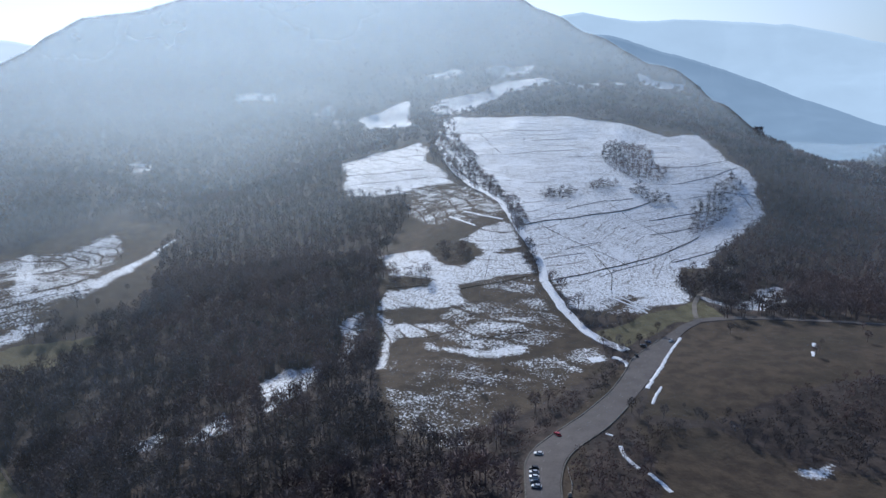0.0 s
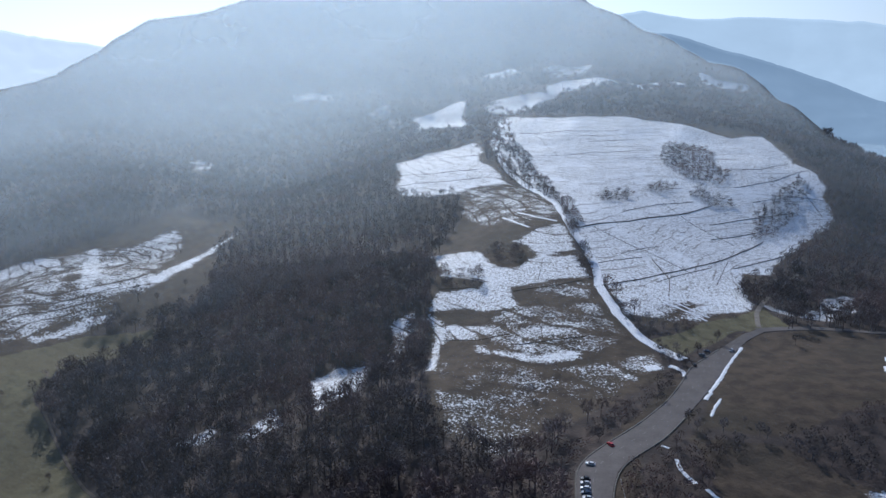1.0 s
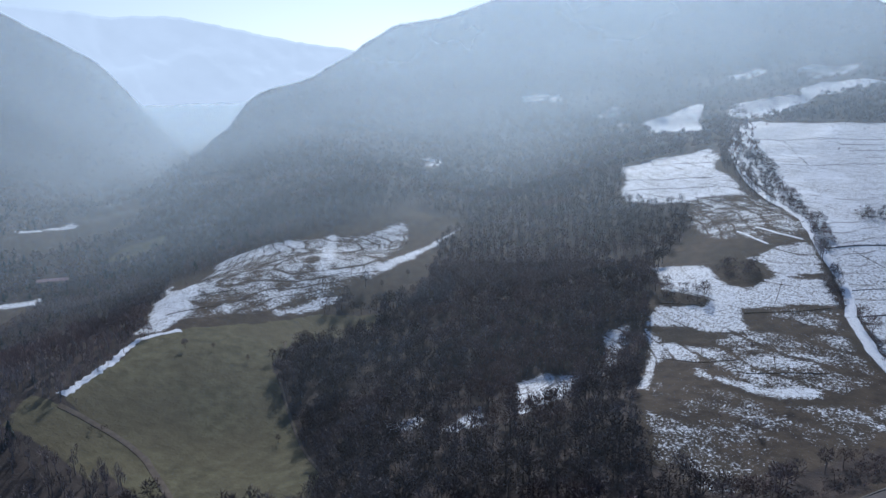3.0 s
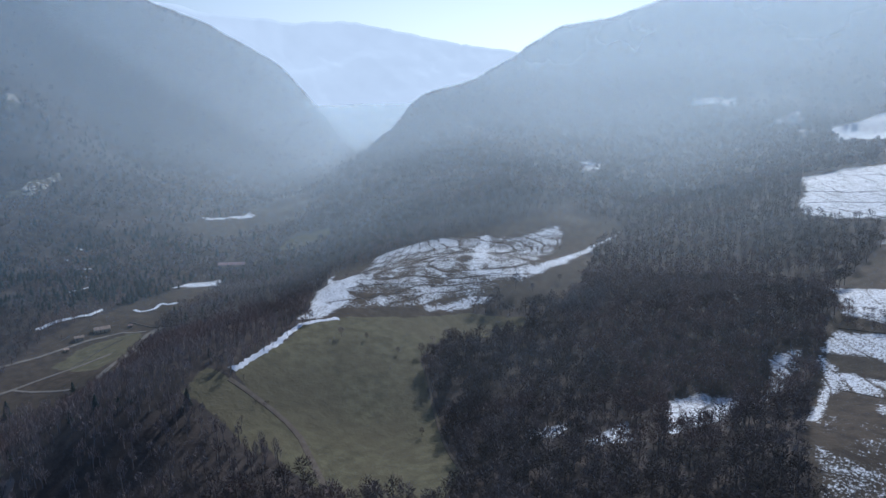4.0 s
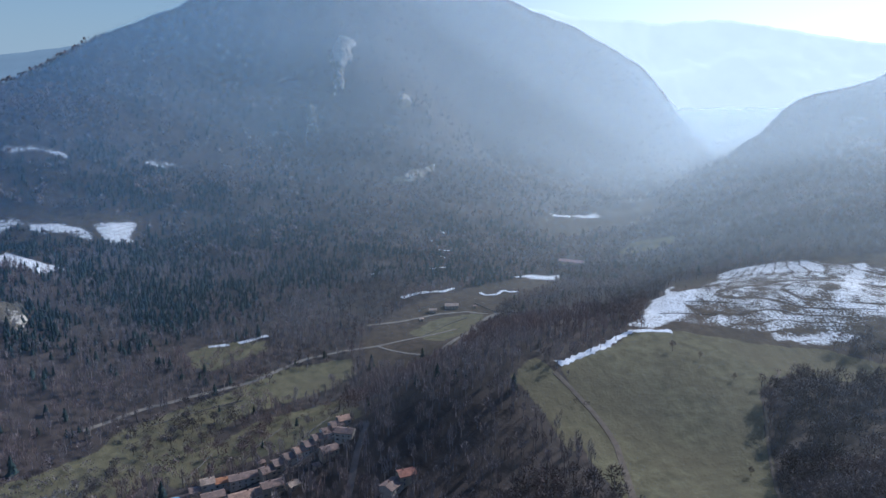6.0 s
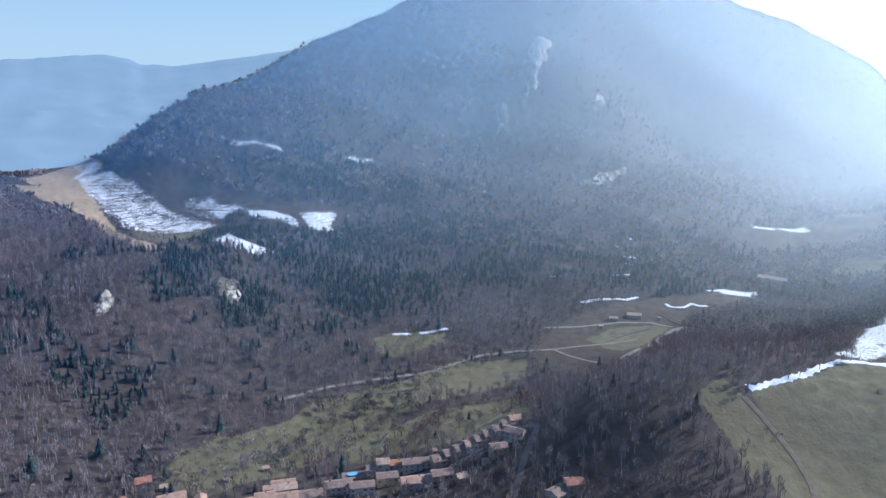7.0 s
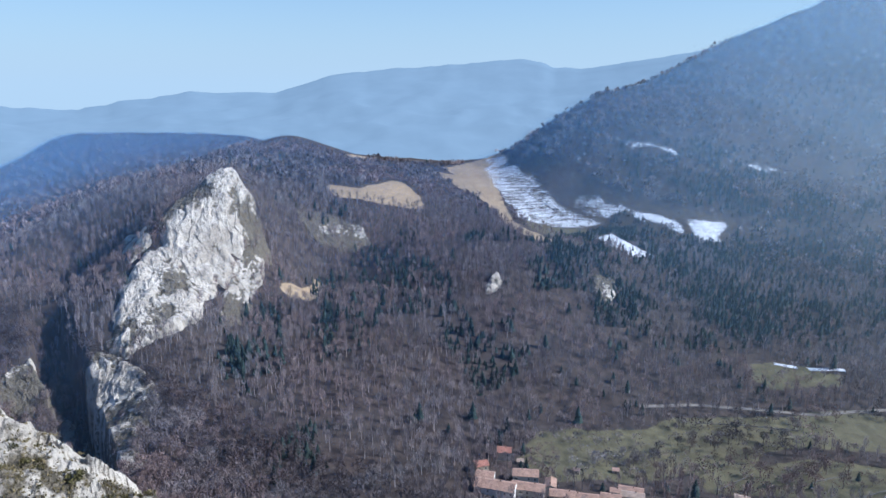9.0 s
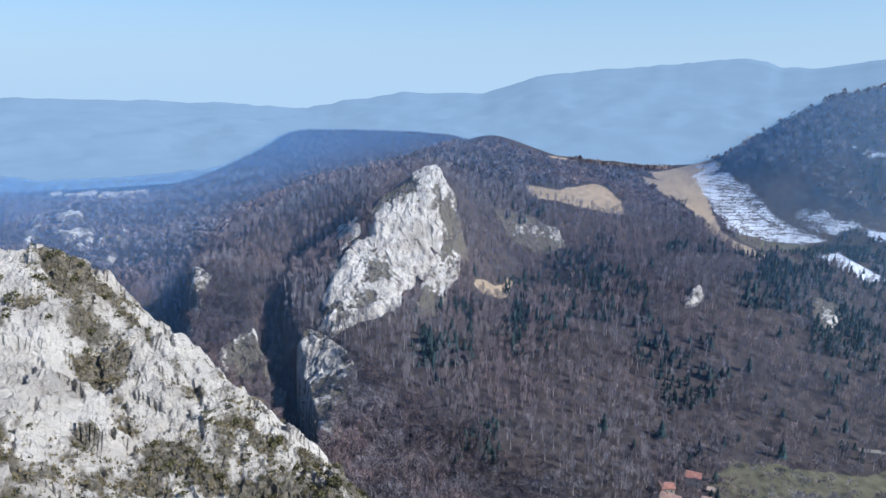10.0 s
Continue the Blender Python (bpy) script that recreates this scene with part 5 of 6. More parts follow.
for _seed, (_half, _line) in enumerate(((1.0, [(81.5, 440.3), (73.4, 418.6), (65.3, 395.9), (57.7, 373.3), (51.1, 355.3)]), (0.7, [(58.8, 358.6), (54.3, 346.2), (51.8, 337)]), (0.9, [(159.4, 434.4), (157, 428)]), (0.8, [(153.8, 419), (151, 411)]),
                                        (0.8, [(26.7, 303.9), (30, 302.2)]), (0.9, [(32.6, 293.6), (33.6, 284.3), (38.8, 276.7)]), (1.1, [(43.3, 274.7), (50.9, 263)]), (1.8, [(36.5, 398.1), (42.7, 394), (44, 384)]), (3.2, [(22, 392), (30, 396)]),
                                        (2.4, [(-406.7, 219.5), (-413.3, 236), (-422.3, 258.3), (-434.7, 279.8), (-447, 300.1), (-444.6, 313.7), (-438.4, 330.2)]))):
    tagged(strip("snow_bank", _line, _half, SNOW_MAT, "melting bank of old snow on the turf", "snow bank", 0.12, 0.28, "", 1.2, 0.9, 20 + _seed), group="snow banks")


for _seed, (_half, _line) in enumerate((
        (2.6, [(-807, 204), (-819, 226), (-827, 247), (-830, 265), (-843, 282)]),
        (2.2, [(-823, 311), (-809, 316), (-809, 332), (-823, 344), (-810, 347), (-809, 360)]),
        (3.4, [(-878, 383), (-878, 406), (-869, 419), (-869, 439)]),
        (2.2, [(-698, -20), (-701, 0)]),
        (3.0, [(-704, 9), (-716, 24), (-723, 39)]),
        (1.8, [(-1060, 309), (-1049, 323)]),
        (1.6, [(-1016, 310), (-1012, 329)]),
        (1.6, [(-991, 308), (-969, 321)]),
        (1.2, [(-889, 178), (-894, 193)]),
        (1.2, [(-926, 269), (-938, 305)]),
        (1.6, [(-1100, 340), (-1089, 344)]),
        )):
    tagged(strip("snow_bank", _line, _half, SNOW_MAT, "melting strip of old snow along the valley fields", "snow bank", 0.15, 0.5, "", 3.0, 0.8, 60 + _seed), group="valley snow")


for _seed, (_half, _line) in enumerate((
        (1.1, [(-90, 669), (-69, 647), (-49, 636)]),
        (1.0, [(-103, 661), (-86, 637), (-73, 621)]),
        (0.8, [(38, 494), (53, 486), (65, 475)]),
        (0.7, [(44, 499), (57, 489), (67, 481)]),
        (0.8, [(26, 583), (36, 551), (42, 528)]),
        )):
    tagged(strip("snow_bank", _line, _half, SNOW_MAT, "narrow strip of old snow lying in a track", "snow bank", 0.12, 0.25, "", 2.5, 0.6, 90 + _seed), group="snow banks")


for _line, _reach in ((_left, 4), (_right, 4), ((_left + _right) / 2, 8)):
    BARE_PLACES.extend((float(a), float(b), _reach) for a, b in _line[::3])


def dashes():
    """Worn centre line of the road."""
    mid = _left * 0.55 + _right * 0.45
    for k in range(12, 100, 3):
        a, b = mid[k], mid[k] + (mid[k + 1] - mid[k]) * 0.9
        d = (b - a) / np.linalg.norm(b - a)
        n = np.array([-d[1], d[0]]) * 0.12
        q = np.array([a + n, a - n, b - n, b + n])
        # the road's crown lifts the centre line
        z = height(q[:, 0], q[:, 1]) + 0.30 + 0.12 * 0.6 + 0.02
        ob = mesh_of("road_marking", np.column_stack([q, z]), [[0, 1, 2, 3]], MARKING)
        tagged(ob, "worn white dash of the centre line", "road marking", "road dashes", "structure")


dashes()


def low_wall(line, tall, wide, material, label, name="low_wall", group="low walls", seed=0, gap=2.5):
    """A low uneven wall, bank or kerb that follows the ground."""
    p = along(line, gap)
    d = np.gradient(p, axis=0)
    side = np.stack([-d[:, 1], d[:, 0]], 1) / (np.linalg.norm(d, axis=1)[:, None] + 1e-9) * wide / 2
    z = height(p[:, 0], p[:, 1])
    h = tall * (1 + 0.35 * fbm(np.arange(len(p)) * 1.0, np.zeros(len(p)), 2.5, 2, seed))
    rows = [np.column_stack([p + side * 1.3, z - 0.5]), np.column_stack([p + side, z + h * 0.9]), np.column_stack([p - side * 0.8, z + h]), np.column_stack([p - side * 1.3, z - 0.5])]
    ob = mesh_of(name, np.stack(rows, 1).reshape(-1, 3), grid_faces(len(p), 4), material)
    return tagged(ob, label, "wall", group)


low_wall([tuple(q) for q in _left[20:95:3] + (_left[20:95:3] - _right[20:95:3]) * 0.03], 0.6, 0.7, STONEWALL, "low dark stone kerb wall beside the road", seed=4)
low_wall([tuple(q) for q in _right[18:60:3] + (_right[18:60:3] - _left[18:60:3]) * 0.03], 0.5, 0.6, STONEWALL, "low dark stone kerb wall beside the road", seed=5)


BANK_BUSHES = []


FIELD_LINES = [
    (0.9, [(-182, 1071), (-116, 1065), (-32, 1072), (1, 1067)]),
    (0.8, [(-58, 1054), (-51, 1038), (13, 1049)]),
    (0.8, [(-38, 1007), (25, 1025)]),
    (0.7, [(-144, 916), (-77, 921), (-27, 951)]),
    (0.7, [(-119, 1056), (-100, 997), (-74, 923)]),
    (0.7, [(-21, 985), (36, 982)]),
    (0.8, [(-27, 946), (46, 965)]),
    (0.7, [(10, 921), (52, 929)]),
    (1.0, [(111, 892), (171, 902), (205, 940)]),
    (1.0, [(131, 842), (179, 871), (236, 929)]),
    (1.6, [(-30, 624), (10, 669), (38, 707), (74, 747), (100, 782)]),
    (1.0, [(10, 703), (45, 757), (83, 785)]),
    (0.8, [(8, 582), (40, 622)]),
    (0.8, [(-25, 539), (10, 569), (26, 583)]),
    (1.3, [(-10, 504), (23, 531), (55, 571), (95, 634), (142, 716)]),
    (0.9, [(35, 531), (81, 600)]),
    (0.9, [(33, 584), (45, 542), (42, 506)]),
    (0.6, [(109, 669), (94, 612), (80, 553)]),
    (1.2, [(95, 730), (133, 766), (179, 798)]),
    (1.0, [(91, 687), (148, 747)]),
    (1.2, [(102, 618), (153, 685), (171, 712)]),
    (0.6, [(-15, 633), (15, 607), (38, 594), (64, 570)]),
    (0.6, [(52, 760), (77, 718), (112, 687)]),
    (0.8, [(146, 812), (192, 838), (225, 839)]),
    (0.7, [(175, 883), (206, 848), (216, 806)]),
    (0.9, [(-280, 889), (-220, 852), (-167, 857)]),
    (0.7, [(-266, 964), (-213, 952), (-179, 942)]),
    (0.8, [(-258, 828), (-197, 818), (-156, 822)]),
    (0.7, [(-53, 552), (-52, 524), (-52, 509)]),
    (0.8, [(-126, 502), (-94, 499)]),
    (0.9, [(-68, 492), (-39, 502), (-19, 516)]),
    (0.8, [(-107, 432), (-80, 424), (-62, 430)]),
    (0.7, [(-43, 443), (-38, 420)]),
    (0.8, [(-53, 414), (-13, 428)]),
    (0.7, [(-84, 447), (-80, 425)]),
]


def field_banks():
    """Old terrace banks across the snow fields, in broken rows."""
    rng = np.random.default_rng(5)

    def rows(a0, a1, b0, b1, count, pieces, tall, wide):
        a0, a1, b0, b1 = (np.array(q, float) for q in (a0, a1, b0, b1))
        for k in range(count):
            v = (k + rng.uniform(0.2, 0.8)) / count
            s, e = a0 + (b0 - a0) * v, a1 + (b1 - a1) * v
            u = rng.uniform(0, 0.15)
            while u < 0.92:
                w = min(1, u + rng.uniform(0.25, 1.1) / pieces)
                line = [tuple(s + (e - s) * t + rng.normal(size=2) * 0.5) for t in np.linspace(u, w, 5)]
                BANK_BUSHES.extend(q for q in line if rng.uniform() < 0.45)
                low_wall(line, tall * rng.uniform(0.15, 0.4), wide * rng.uniform(0.25, 0.5), BANK_MAT, "low dark turf bank between snowy terraces", "field_bank", "terrace banks", int(rng.integers(0, 999)), 4)
                u = w + rng.uniform(0.05, 0.35)

    for k, (thick, line) in enumerate(FIELD_LINES):
        low_wall(line, 0.38 * thick, 0.55 * thick, BANK_MAT, "dark overgrown field wall crossing the snow", "field_bank", "terrace banks", 40 + k, 4)
        spots_on = along(line, 9)
        BANK_BUSHES.extend(tuple(q) for q in spots_on if rng.uniform() < 0.35 * thick)
    rows((-462, 329), (-398, 463), (-658, 506), (-511, 724), 7, 3, 0.9, 1.6)
    rows((-1215, -570), (-1027, -294), (-986, -420), (-1079, -515), 5, 2, 1.0, 2.0)


field_banks()

# ---- village ----
def part(name, bm, material, parent, label="", m=None):
    me = bpy.data.meshes.new(name)
    bm.to_mesh(me)
    bm.free()
    me.materials.append(material)
    ob = new(name, me)
    ob.parent = parent
    if m is not None:
        ob.matrix_local = m
    if label:
        ob["label"] = label
    return ob


def share(name, me, parent, m, label=""):
    ob = new(name, me)
    ob.parent = parent
    ob.matrix_local = m
    if label:
        ob["label"] = label
    return ob


def box(bm, x0, x1, y0, y1, z0, z1, bevel=0.0):
    v = bmesh.ops.create_cube(bm, size=1)["verts"]
    bmesh.ops.scale(bm, vec=(x1 - x0, y1 - y0, z1 - z0), verts=v)
    bmesh.ops.translate(bm, vec=((x0 + x1) / 2, (y0 + y1) / 2, (z0 + z1) / 2), verts=v)
    if bevel:
        e = list({e for q in v for e in q.link_edges})
        bmesh.ops.bevel(bm, geom=e, offset=bevel, segments=2, affect="EDGES")
    return v


def box_mesh(name, material, *size, bevel=0.0):
    bm = bmesh.new()
    box(bm, *size, bevel=bevel)
    me = bpy.data.meshes.new(name)
    bm.to_mesh(me)
    bm.free()
    me.materials.append(material)
    return me


def tile_material(name, colour):
    s = Shader(name, 0.85, 0.2)
    own = s.node("TexCoord").outputs["Object"]
    n = s.math("ADD", s.math("MULTIPLY", s.noise(2.2, 4, 0.6, own), 0.6), s.math("MULTIPLY", s.noise(0.3, 3, 0.6, own), 0.4))
    c = s.mix(s.span(n, 0.35, 0.65), tuple(v * 0.62 for v in colour), tuple(v * 1.2 for v in colour))
    w = s.node("TexWave")
    s.into(w.inputs["Vector"], own)
    w.inputs["Scale"].default_value = 1.6
    s.put("Base Color", s.mix(s.math("MULTIPLY", s.span(s.noise(5, 4, 0.6, own), 0.5, 0.7), 0.55), c, (0.11, 0.095, 0.08)))
    s.bump(w.outputs["Fac"], 0.05, 0.35)
    return s.mat


ROOFS = {"terra": tile_material("terracotta_tiles", (0.42, 0.27, 0.195)), "red": tile_material("red_tiles", (0.36, 0.17, 0.12)), "brown": tile_material("brown_tiles", (0.27, 0.19, 0.155)),
         "pale": tile_material("pale_tiles", (0.44, 0.33, 0.25)), "orange": tile_material("orange_tiles", (0.43, 0.20, 0.10)), "barn": tile_material("barn_roof", (0.50, 0.33, 0.31))}
ROOF_WORDS = {"terra": "weathered terracotta", "red": "red", "brown": "dark brown", "pale": "pale sandy", "orange": "orange", "barn": "faded pink"}
WALLS = [plain("cream_render", (0.50, 0.45, 0.37), 0.9, 0.15, vary=0.2, size=3), plain("grey_render", (0.40, 0.38, 0.35), 0.9, 0.15, vary=0.22, size=3), plain("ochre_render", (0.46, 0.37, 0.26), 0.9, 0.15, vary=0.2, size=3), plain("white_render", (0.66, 0.64, 0.59), 0.9, 0.15, vary=0.12, size=3)]
FRAME = plain("window_paint", (0.42, 0.40, 0.37), 0.6, vary=0.15)
PANE = plain("dark_pane", (0.02, 0.023, 0.028), 0.12, 0.6, vary=0.2)
SHUTTER = plain("shutter_paint", (0.20, 0.15, 0.11), 0.7, vary=0.25)
CHIMNEY = plain("chimney_brick", (0.30, 0.20, 0.15), 0.9, 0.15, vary=0.3, size=0.6)
WINDOW_ME = box_mesh("window", FRAME, -0.55, 0.55, -0.06, 0.06, 0, 1.35, bevel=0.02)
PANE_ME = box_mesh("pane", PANE, -0.42, 0.42, -0.08, 0.02, 0.12, 1.23)
SHUTTER_ME = box_mesh("shutter", SHUTTER, -0.26, 0.26, -0.08, 0.0, 0, 1.3, bevel=0.01)
DOOR_ME = box_mesh("door", SHUTTER, -0.5, 0.5, -0.08, 0.04, 0, 2.1, bevel=0.02)
CHIMNEY_ME = box_mesh("chimney", CHIMNEY, -0.4, 0.4, -0.3, 0.3, -0.8, 1.1, bevel=0.04)
_houses = np.random.default_rng(23)


def house(x, y, long, deep, storeys, turn, roof):
    """A rendered house with a gabled tile roof, windows with shutters, a door and a chimney; turn: its ridge, in degrees."""
    c, s = math.cos(radians(turn)), math.sin(radians(turn))
    qx = np.array([x + c * a * long / 2 - s * b * deep / 2 for a in (-1, 1) for b in (-1, 1)])
    qy = np.array([y + s * a * long / 2 + c * b * deep / 2 for a in (-1, 1) for b in (-1, 1)])
    ground_z = height(qx, qy)
    base, low = float(ground_z.mean()), float(ground_z.min()) - 0.6
    tall = 2.75 * storeys + (0.6 if roof != "barn" else 1.4)
    rise = deep * 0.5 * 0.42
    thing = new("house")
    thing.matrix_world = pose(x, y, base, 0, 0, turn)
    walls = WALLS[int(_houses.integers(0, 4))]
    hl, hd = long / 2, deep / 2
    bm = bmesh.new()
    cs = [[(a, -hd, low - base), (a, hd, low - base), (a, hd, tall), (a, 0, tall + rise), (a, -hd, tall)] for a in (-hl, hl)]
    vs = [[bm.verts.new(q) for q in row] for row in cs]
    bm.faces.new(vs[0][::-1]), bm.faces.new(vs[1])
    for k in range(5):
        bm.faces.new((vs[0][k], vs[0][(k + 1) % 5], vs[1][(k + 1) % 5], vs[1][k]))
    bmesh.ops.recalc_face_normals(bm, faces=bm.faces)
    part("wall", bm, walls, thing)
    bm = bmesh.new()
    over, slope = 0.45, rise / hd
    for side in (-1, 1):
        o = [(-hl - over, 0, tall + rise + 0.12), (hl + over, 0, tall + rise + 0.12), (hl + over, side * (hd + over), tall - over * slope + 0.12), (-hl - over, side * (hd + over), tall - over * slope + 0.12)]
        top = [bm.verts.new((a, b, z + 0.2 + 0.1 * fbm(np.array([a * 3.0 + x]), np.array([b * 3.0]), 3, 2, 5)[0])) for a, b, z in o]
        bot = [bm.verts.new(q) for q in o]
        bm.faces.new(top), bm.faces.new(bot[::-1])
        for k in range(4):
            bm.faces.new((top[k], bot[k], bot[(k + 1) % 4], top[(k + 1) % 4]))
    bmesh.ops.recalc_face_normals(bm, faces=bm.faces)
    part("roof", bm, ROOFS[roof], thing, ROOF_WORDS[roof] + " tile roof")
    if roof != "barn":
        share("chimney", CHIMNEY_ME, thing, pose(_houses.uniform(-0.6, 0.6) * hl, 0.4, tall + rise + 0.2))
    count = max(1, int(long / 3.4))
    for side, spin in ((-1, 0), (1, 180)):
        for level in range(storeys):
            for k in range(count):
                u = -hl + (k + 0.5) * long / count
                if level == 0 and k == count // 2 and side == -1:
                    share("door", DOOR_ME, thing, pose(u, side * (hd + 0.05), 0.05, 0, 0, spin))
                    continue
                if _houses.uniform() < 0.22:
                    continue
                w = share("window", WINDOW_ME, thing, pose(u, side * (hd + 0.06), 0.95 + 2.75 * level, 0, 0, spin))
                share("pane", PANE_ME, w, pose(0, 0, 0))
                if _houses.uniform() < 0.5:
                    for off in (-0.85, 0.85):
                        share("shutter", SHUTTER_ME, w, pose(off, 0, 0))
    BARE_PLACES.append((x, y, max(long, deep) / 2 + 2.5))
    words = "long barn in the valley with a faded pink roof" if roof == "barn" else f"rendered village house with a {ROOF_WORDS[roof]} tile roof"
    return tagged(thing, words, "barn" if roof == "barn" else "house", "village houses")


house(-399.0, -160.1, 9, 8, 2, 115, "red")
house(-369.6, -162.7, 8, 7, 2, 137, "red")
house(-378.5, -135.2, 16, 9, 2, 113, "terra")
house(-357.5, -153.5, 11, 8, 2, 106, "terra")
house(-348.7, -142.1, 24, 11, 2, 103, "terra")
house(-361.5, -126.1, 20, 9, 2, 106, "terra")
house(-376.1, -117.1, 10, 6.5, 2, 200, "terra")
house(-368.0, -106.5, 15, 8, 2, 109, "terra")
house(-373.9, -94.4, 17, 8, 2, 109, "terra")
house(-386.7, -81.9, 12, 8, 2, 105, "terra")
house(-397.8, -82.5, 6, 5, 2, 105, "terra")
house(-400.7, -72.7, 15, 7, 2, 103, "pale")
house(-388.8, -68.7, 13, 8, 2, 103, "terra")
house(-394.0, -55.5, 15, 9, 2, 103, "brown")
house(-410.1, -40.2, 18, 9, 2, 102, "brown")
house(-432.4, -20.6, 7, 7, 2, 99, "brown")
house(-435.1, -12.9, 8.5, 8, 3, 98, "pale")
house(-436.2, -3.6, 11, 7, 2, 97, "orange")
house(-408.5, -24.9, 16, 8, 2, 100, "brown")
house(-419.2, -9.2, 14, 8, 2, 100, "brown")
house(-432.8, 10.4, 20, 8, 2, 99, "brown")
house(-429.8, 24.9, 9.5, 9, 2, 111, "brown")
house(-433.3, 32.7, 9, 9, 2, 110, "brown")
house(-435.5, 40.1, 9, 9, 2, 109, "brown")
house(-437.4, 47.1, 9, 9, 2, 108, "terra")
house(-440.2, 53.8, 9, 9, 2, 108, "brown")
house(-443.0, 60.2, 9, 9, 2, 107, "brown")
house(-445.6, 66.6, 9, 9, 2, 106, "brown")
house(-449.3, 73.0, 9, 9, 2, 105, "brown")
house(-452.4, 78.8, 9, 8, 2, 104, "terra")
house(-417.4, 63.9, 11, 8, 2, 104, "brown")
house(-428.2, 76.1, 12, 8, 2, 62, "brown")
house(-405.2, 11.6, 22, 9, 2, 101, "terra")
house(-406.9, 26.9, 14, 8, 2, 103, "brown")
house(-400.7, 39.2, 7, 6, 1, 117, "pale")
house(-351.2, 90.8, 11, 9, 2, 128, "brown")
house(-355.2, 100.2, 10, 8, 2, 97, "red")
house(-405.6, -74.6, 15, 9, 2, 103, "terra")
house(-773.4, 257.8, 16, 9, 1, 78, "pale")
house(-764.2, 231.6, 9, 6, 1, 79, "pale")
house(-938.6, 501.5, 38, 12, 1, 51, "barn")


def swimming_pool(x, y, turn):
    """A raised blue pool on a red-brown deck."""
    thing = new("swimming_pool")
    z = float(height(np.array([x]), np.array([y]))[0])
    thing.matrix_world = pose(x, y, z, 0, 0, turn)
    bm = bmesh.new()
    box(bm, -9, 9, -4.5, 4.5, -1.0, 2.4, bevel=0.08)
    part("deck", bm, plain("deck_tiles", (0.26, 0.17, 0.13), 0.8, vary=0.25, size=2), thing, "red-brown paved deck")
    bm = bmesh.new()
    bmesh.ops.create_cone(bm, cap_ends=True, segments=28, radius1=1, radius2=1, depth=0.9)
    bmesh.ops.scale(bm, vec=(4.0, 2.2, 1), verts=bm.verts)
    part("wall", bm, plain("pool_liner", (0.12, 0.36, 0.55), 0.4, 0.4, vary=0.1), thing, "bright blue pool wall", pose(-2, 0, 2.85))
    bm = bmesh.new()
    bmesh.ops.create_cone(bm, cap_ends=True, segments=28, radius1=0.94, radius2=0.94, depth=0.04)
    bmesh.ops.scale(bm, vec=(4.0, 2.2, 1), verts=bm.verts)
    part("water", bm, plain("pool_water", (0.20, 0.45, 0.66), 0.08, 0.6, vary=0.2, size=2), thing, "blue pool water", pose(-2, 0, 3.33))
    BARE_PLACES.append((x, y, 11))
    return tagged(thing, "blue oval swimming pool on a red-brown deck", "pool")


swimming_pool(-430.5, -31.5, 102)


# ---- cars in the lay-by ----
TYRE = plain("tyre", (0.02, 0.02, 0.02), 0.9, 0.2)
RIM = plain("rim", (0.5, 0.5, 0.52), 0.3, 0.5, 0.8, vary=0.1)
CAR_GLASS = plain("car_glass", (0.015, 0.018, 0.022), 0.08, 0.7, vary=0.1)
LAMP = plain("lamp_glass", (0.6, 0.6, 0.6), 0.15, 0.6, vary=0.1)
TAIL = plain("tail_lamp", (0.35, 0.02, 0.02), 0.2, 0.6, vary=0.1)
PAINTS = {"red": (0.42, 0.025, 0.03), "white": (0.74, 0.74, 0.73), "silver": (0.42, 0.43, 0.45), "black": (0.02, 0.02, 0.023), "blue": (0.03, 0.055, 0.11), "grey": (0.16, 0.165, 0.17)}
PAINT_MATS = {k: plain(k + "_car_paint", v, 0.28, 0.6, 0.15, vary=0.06) for k, v in PAINTS.items()}


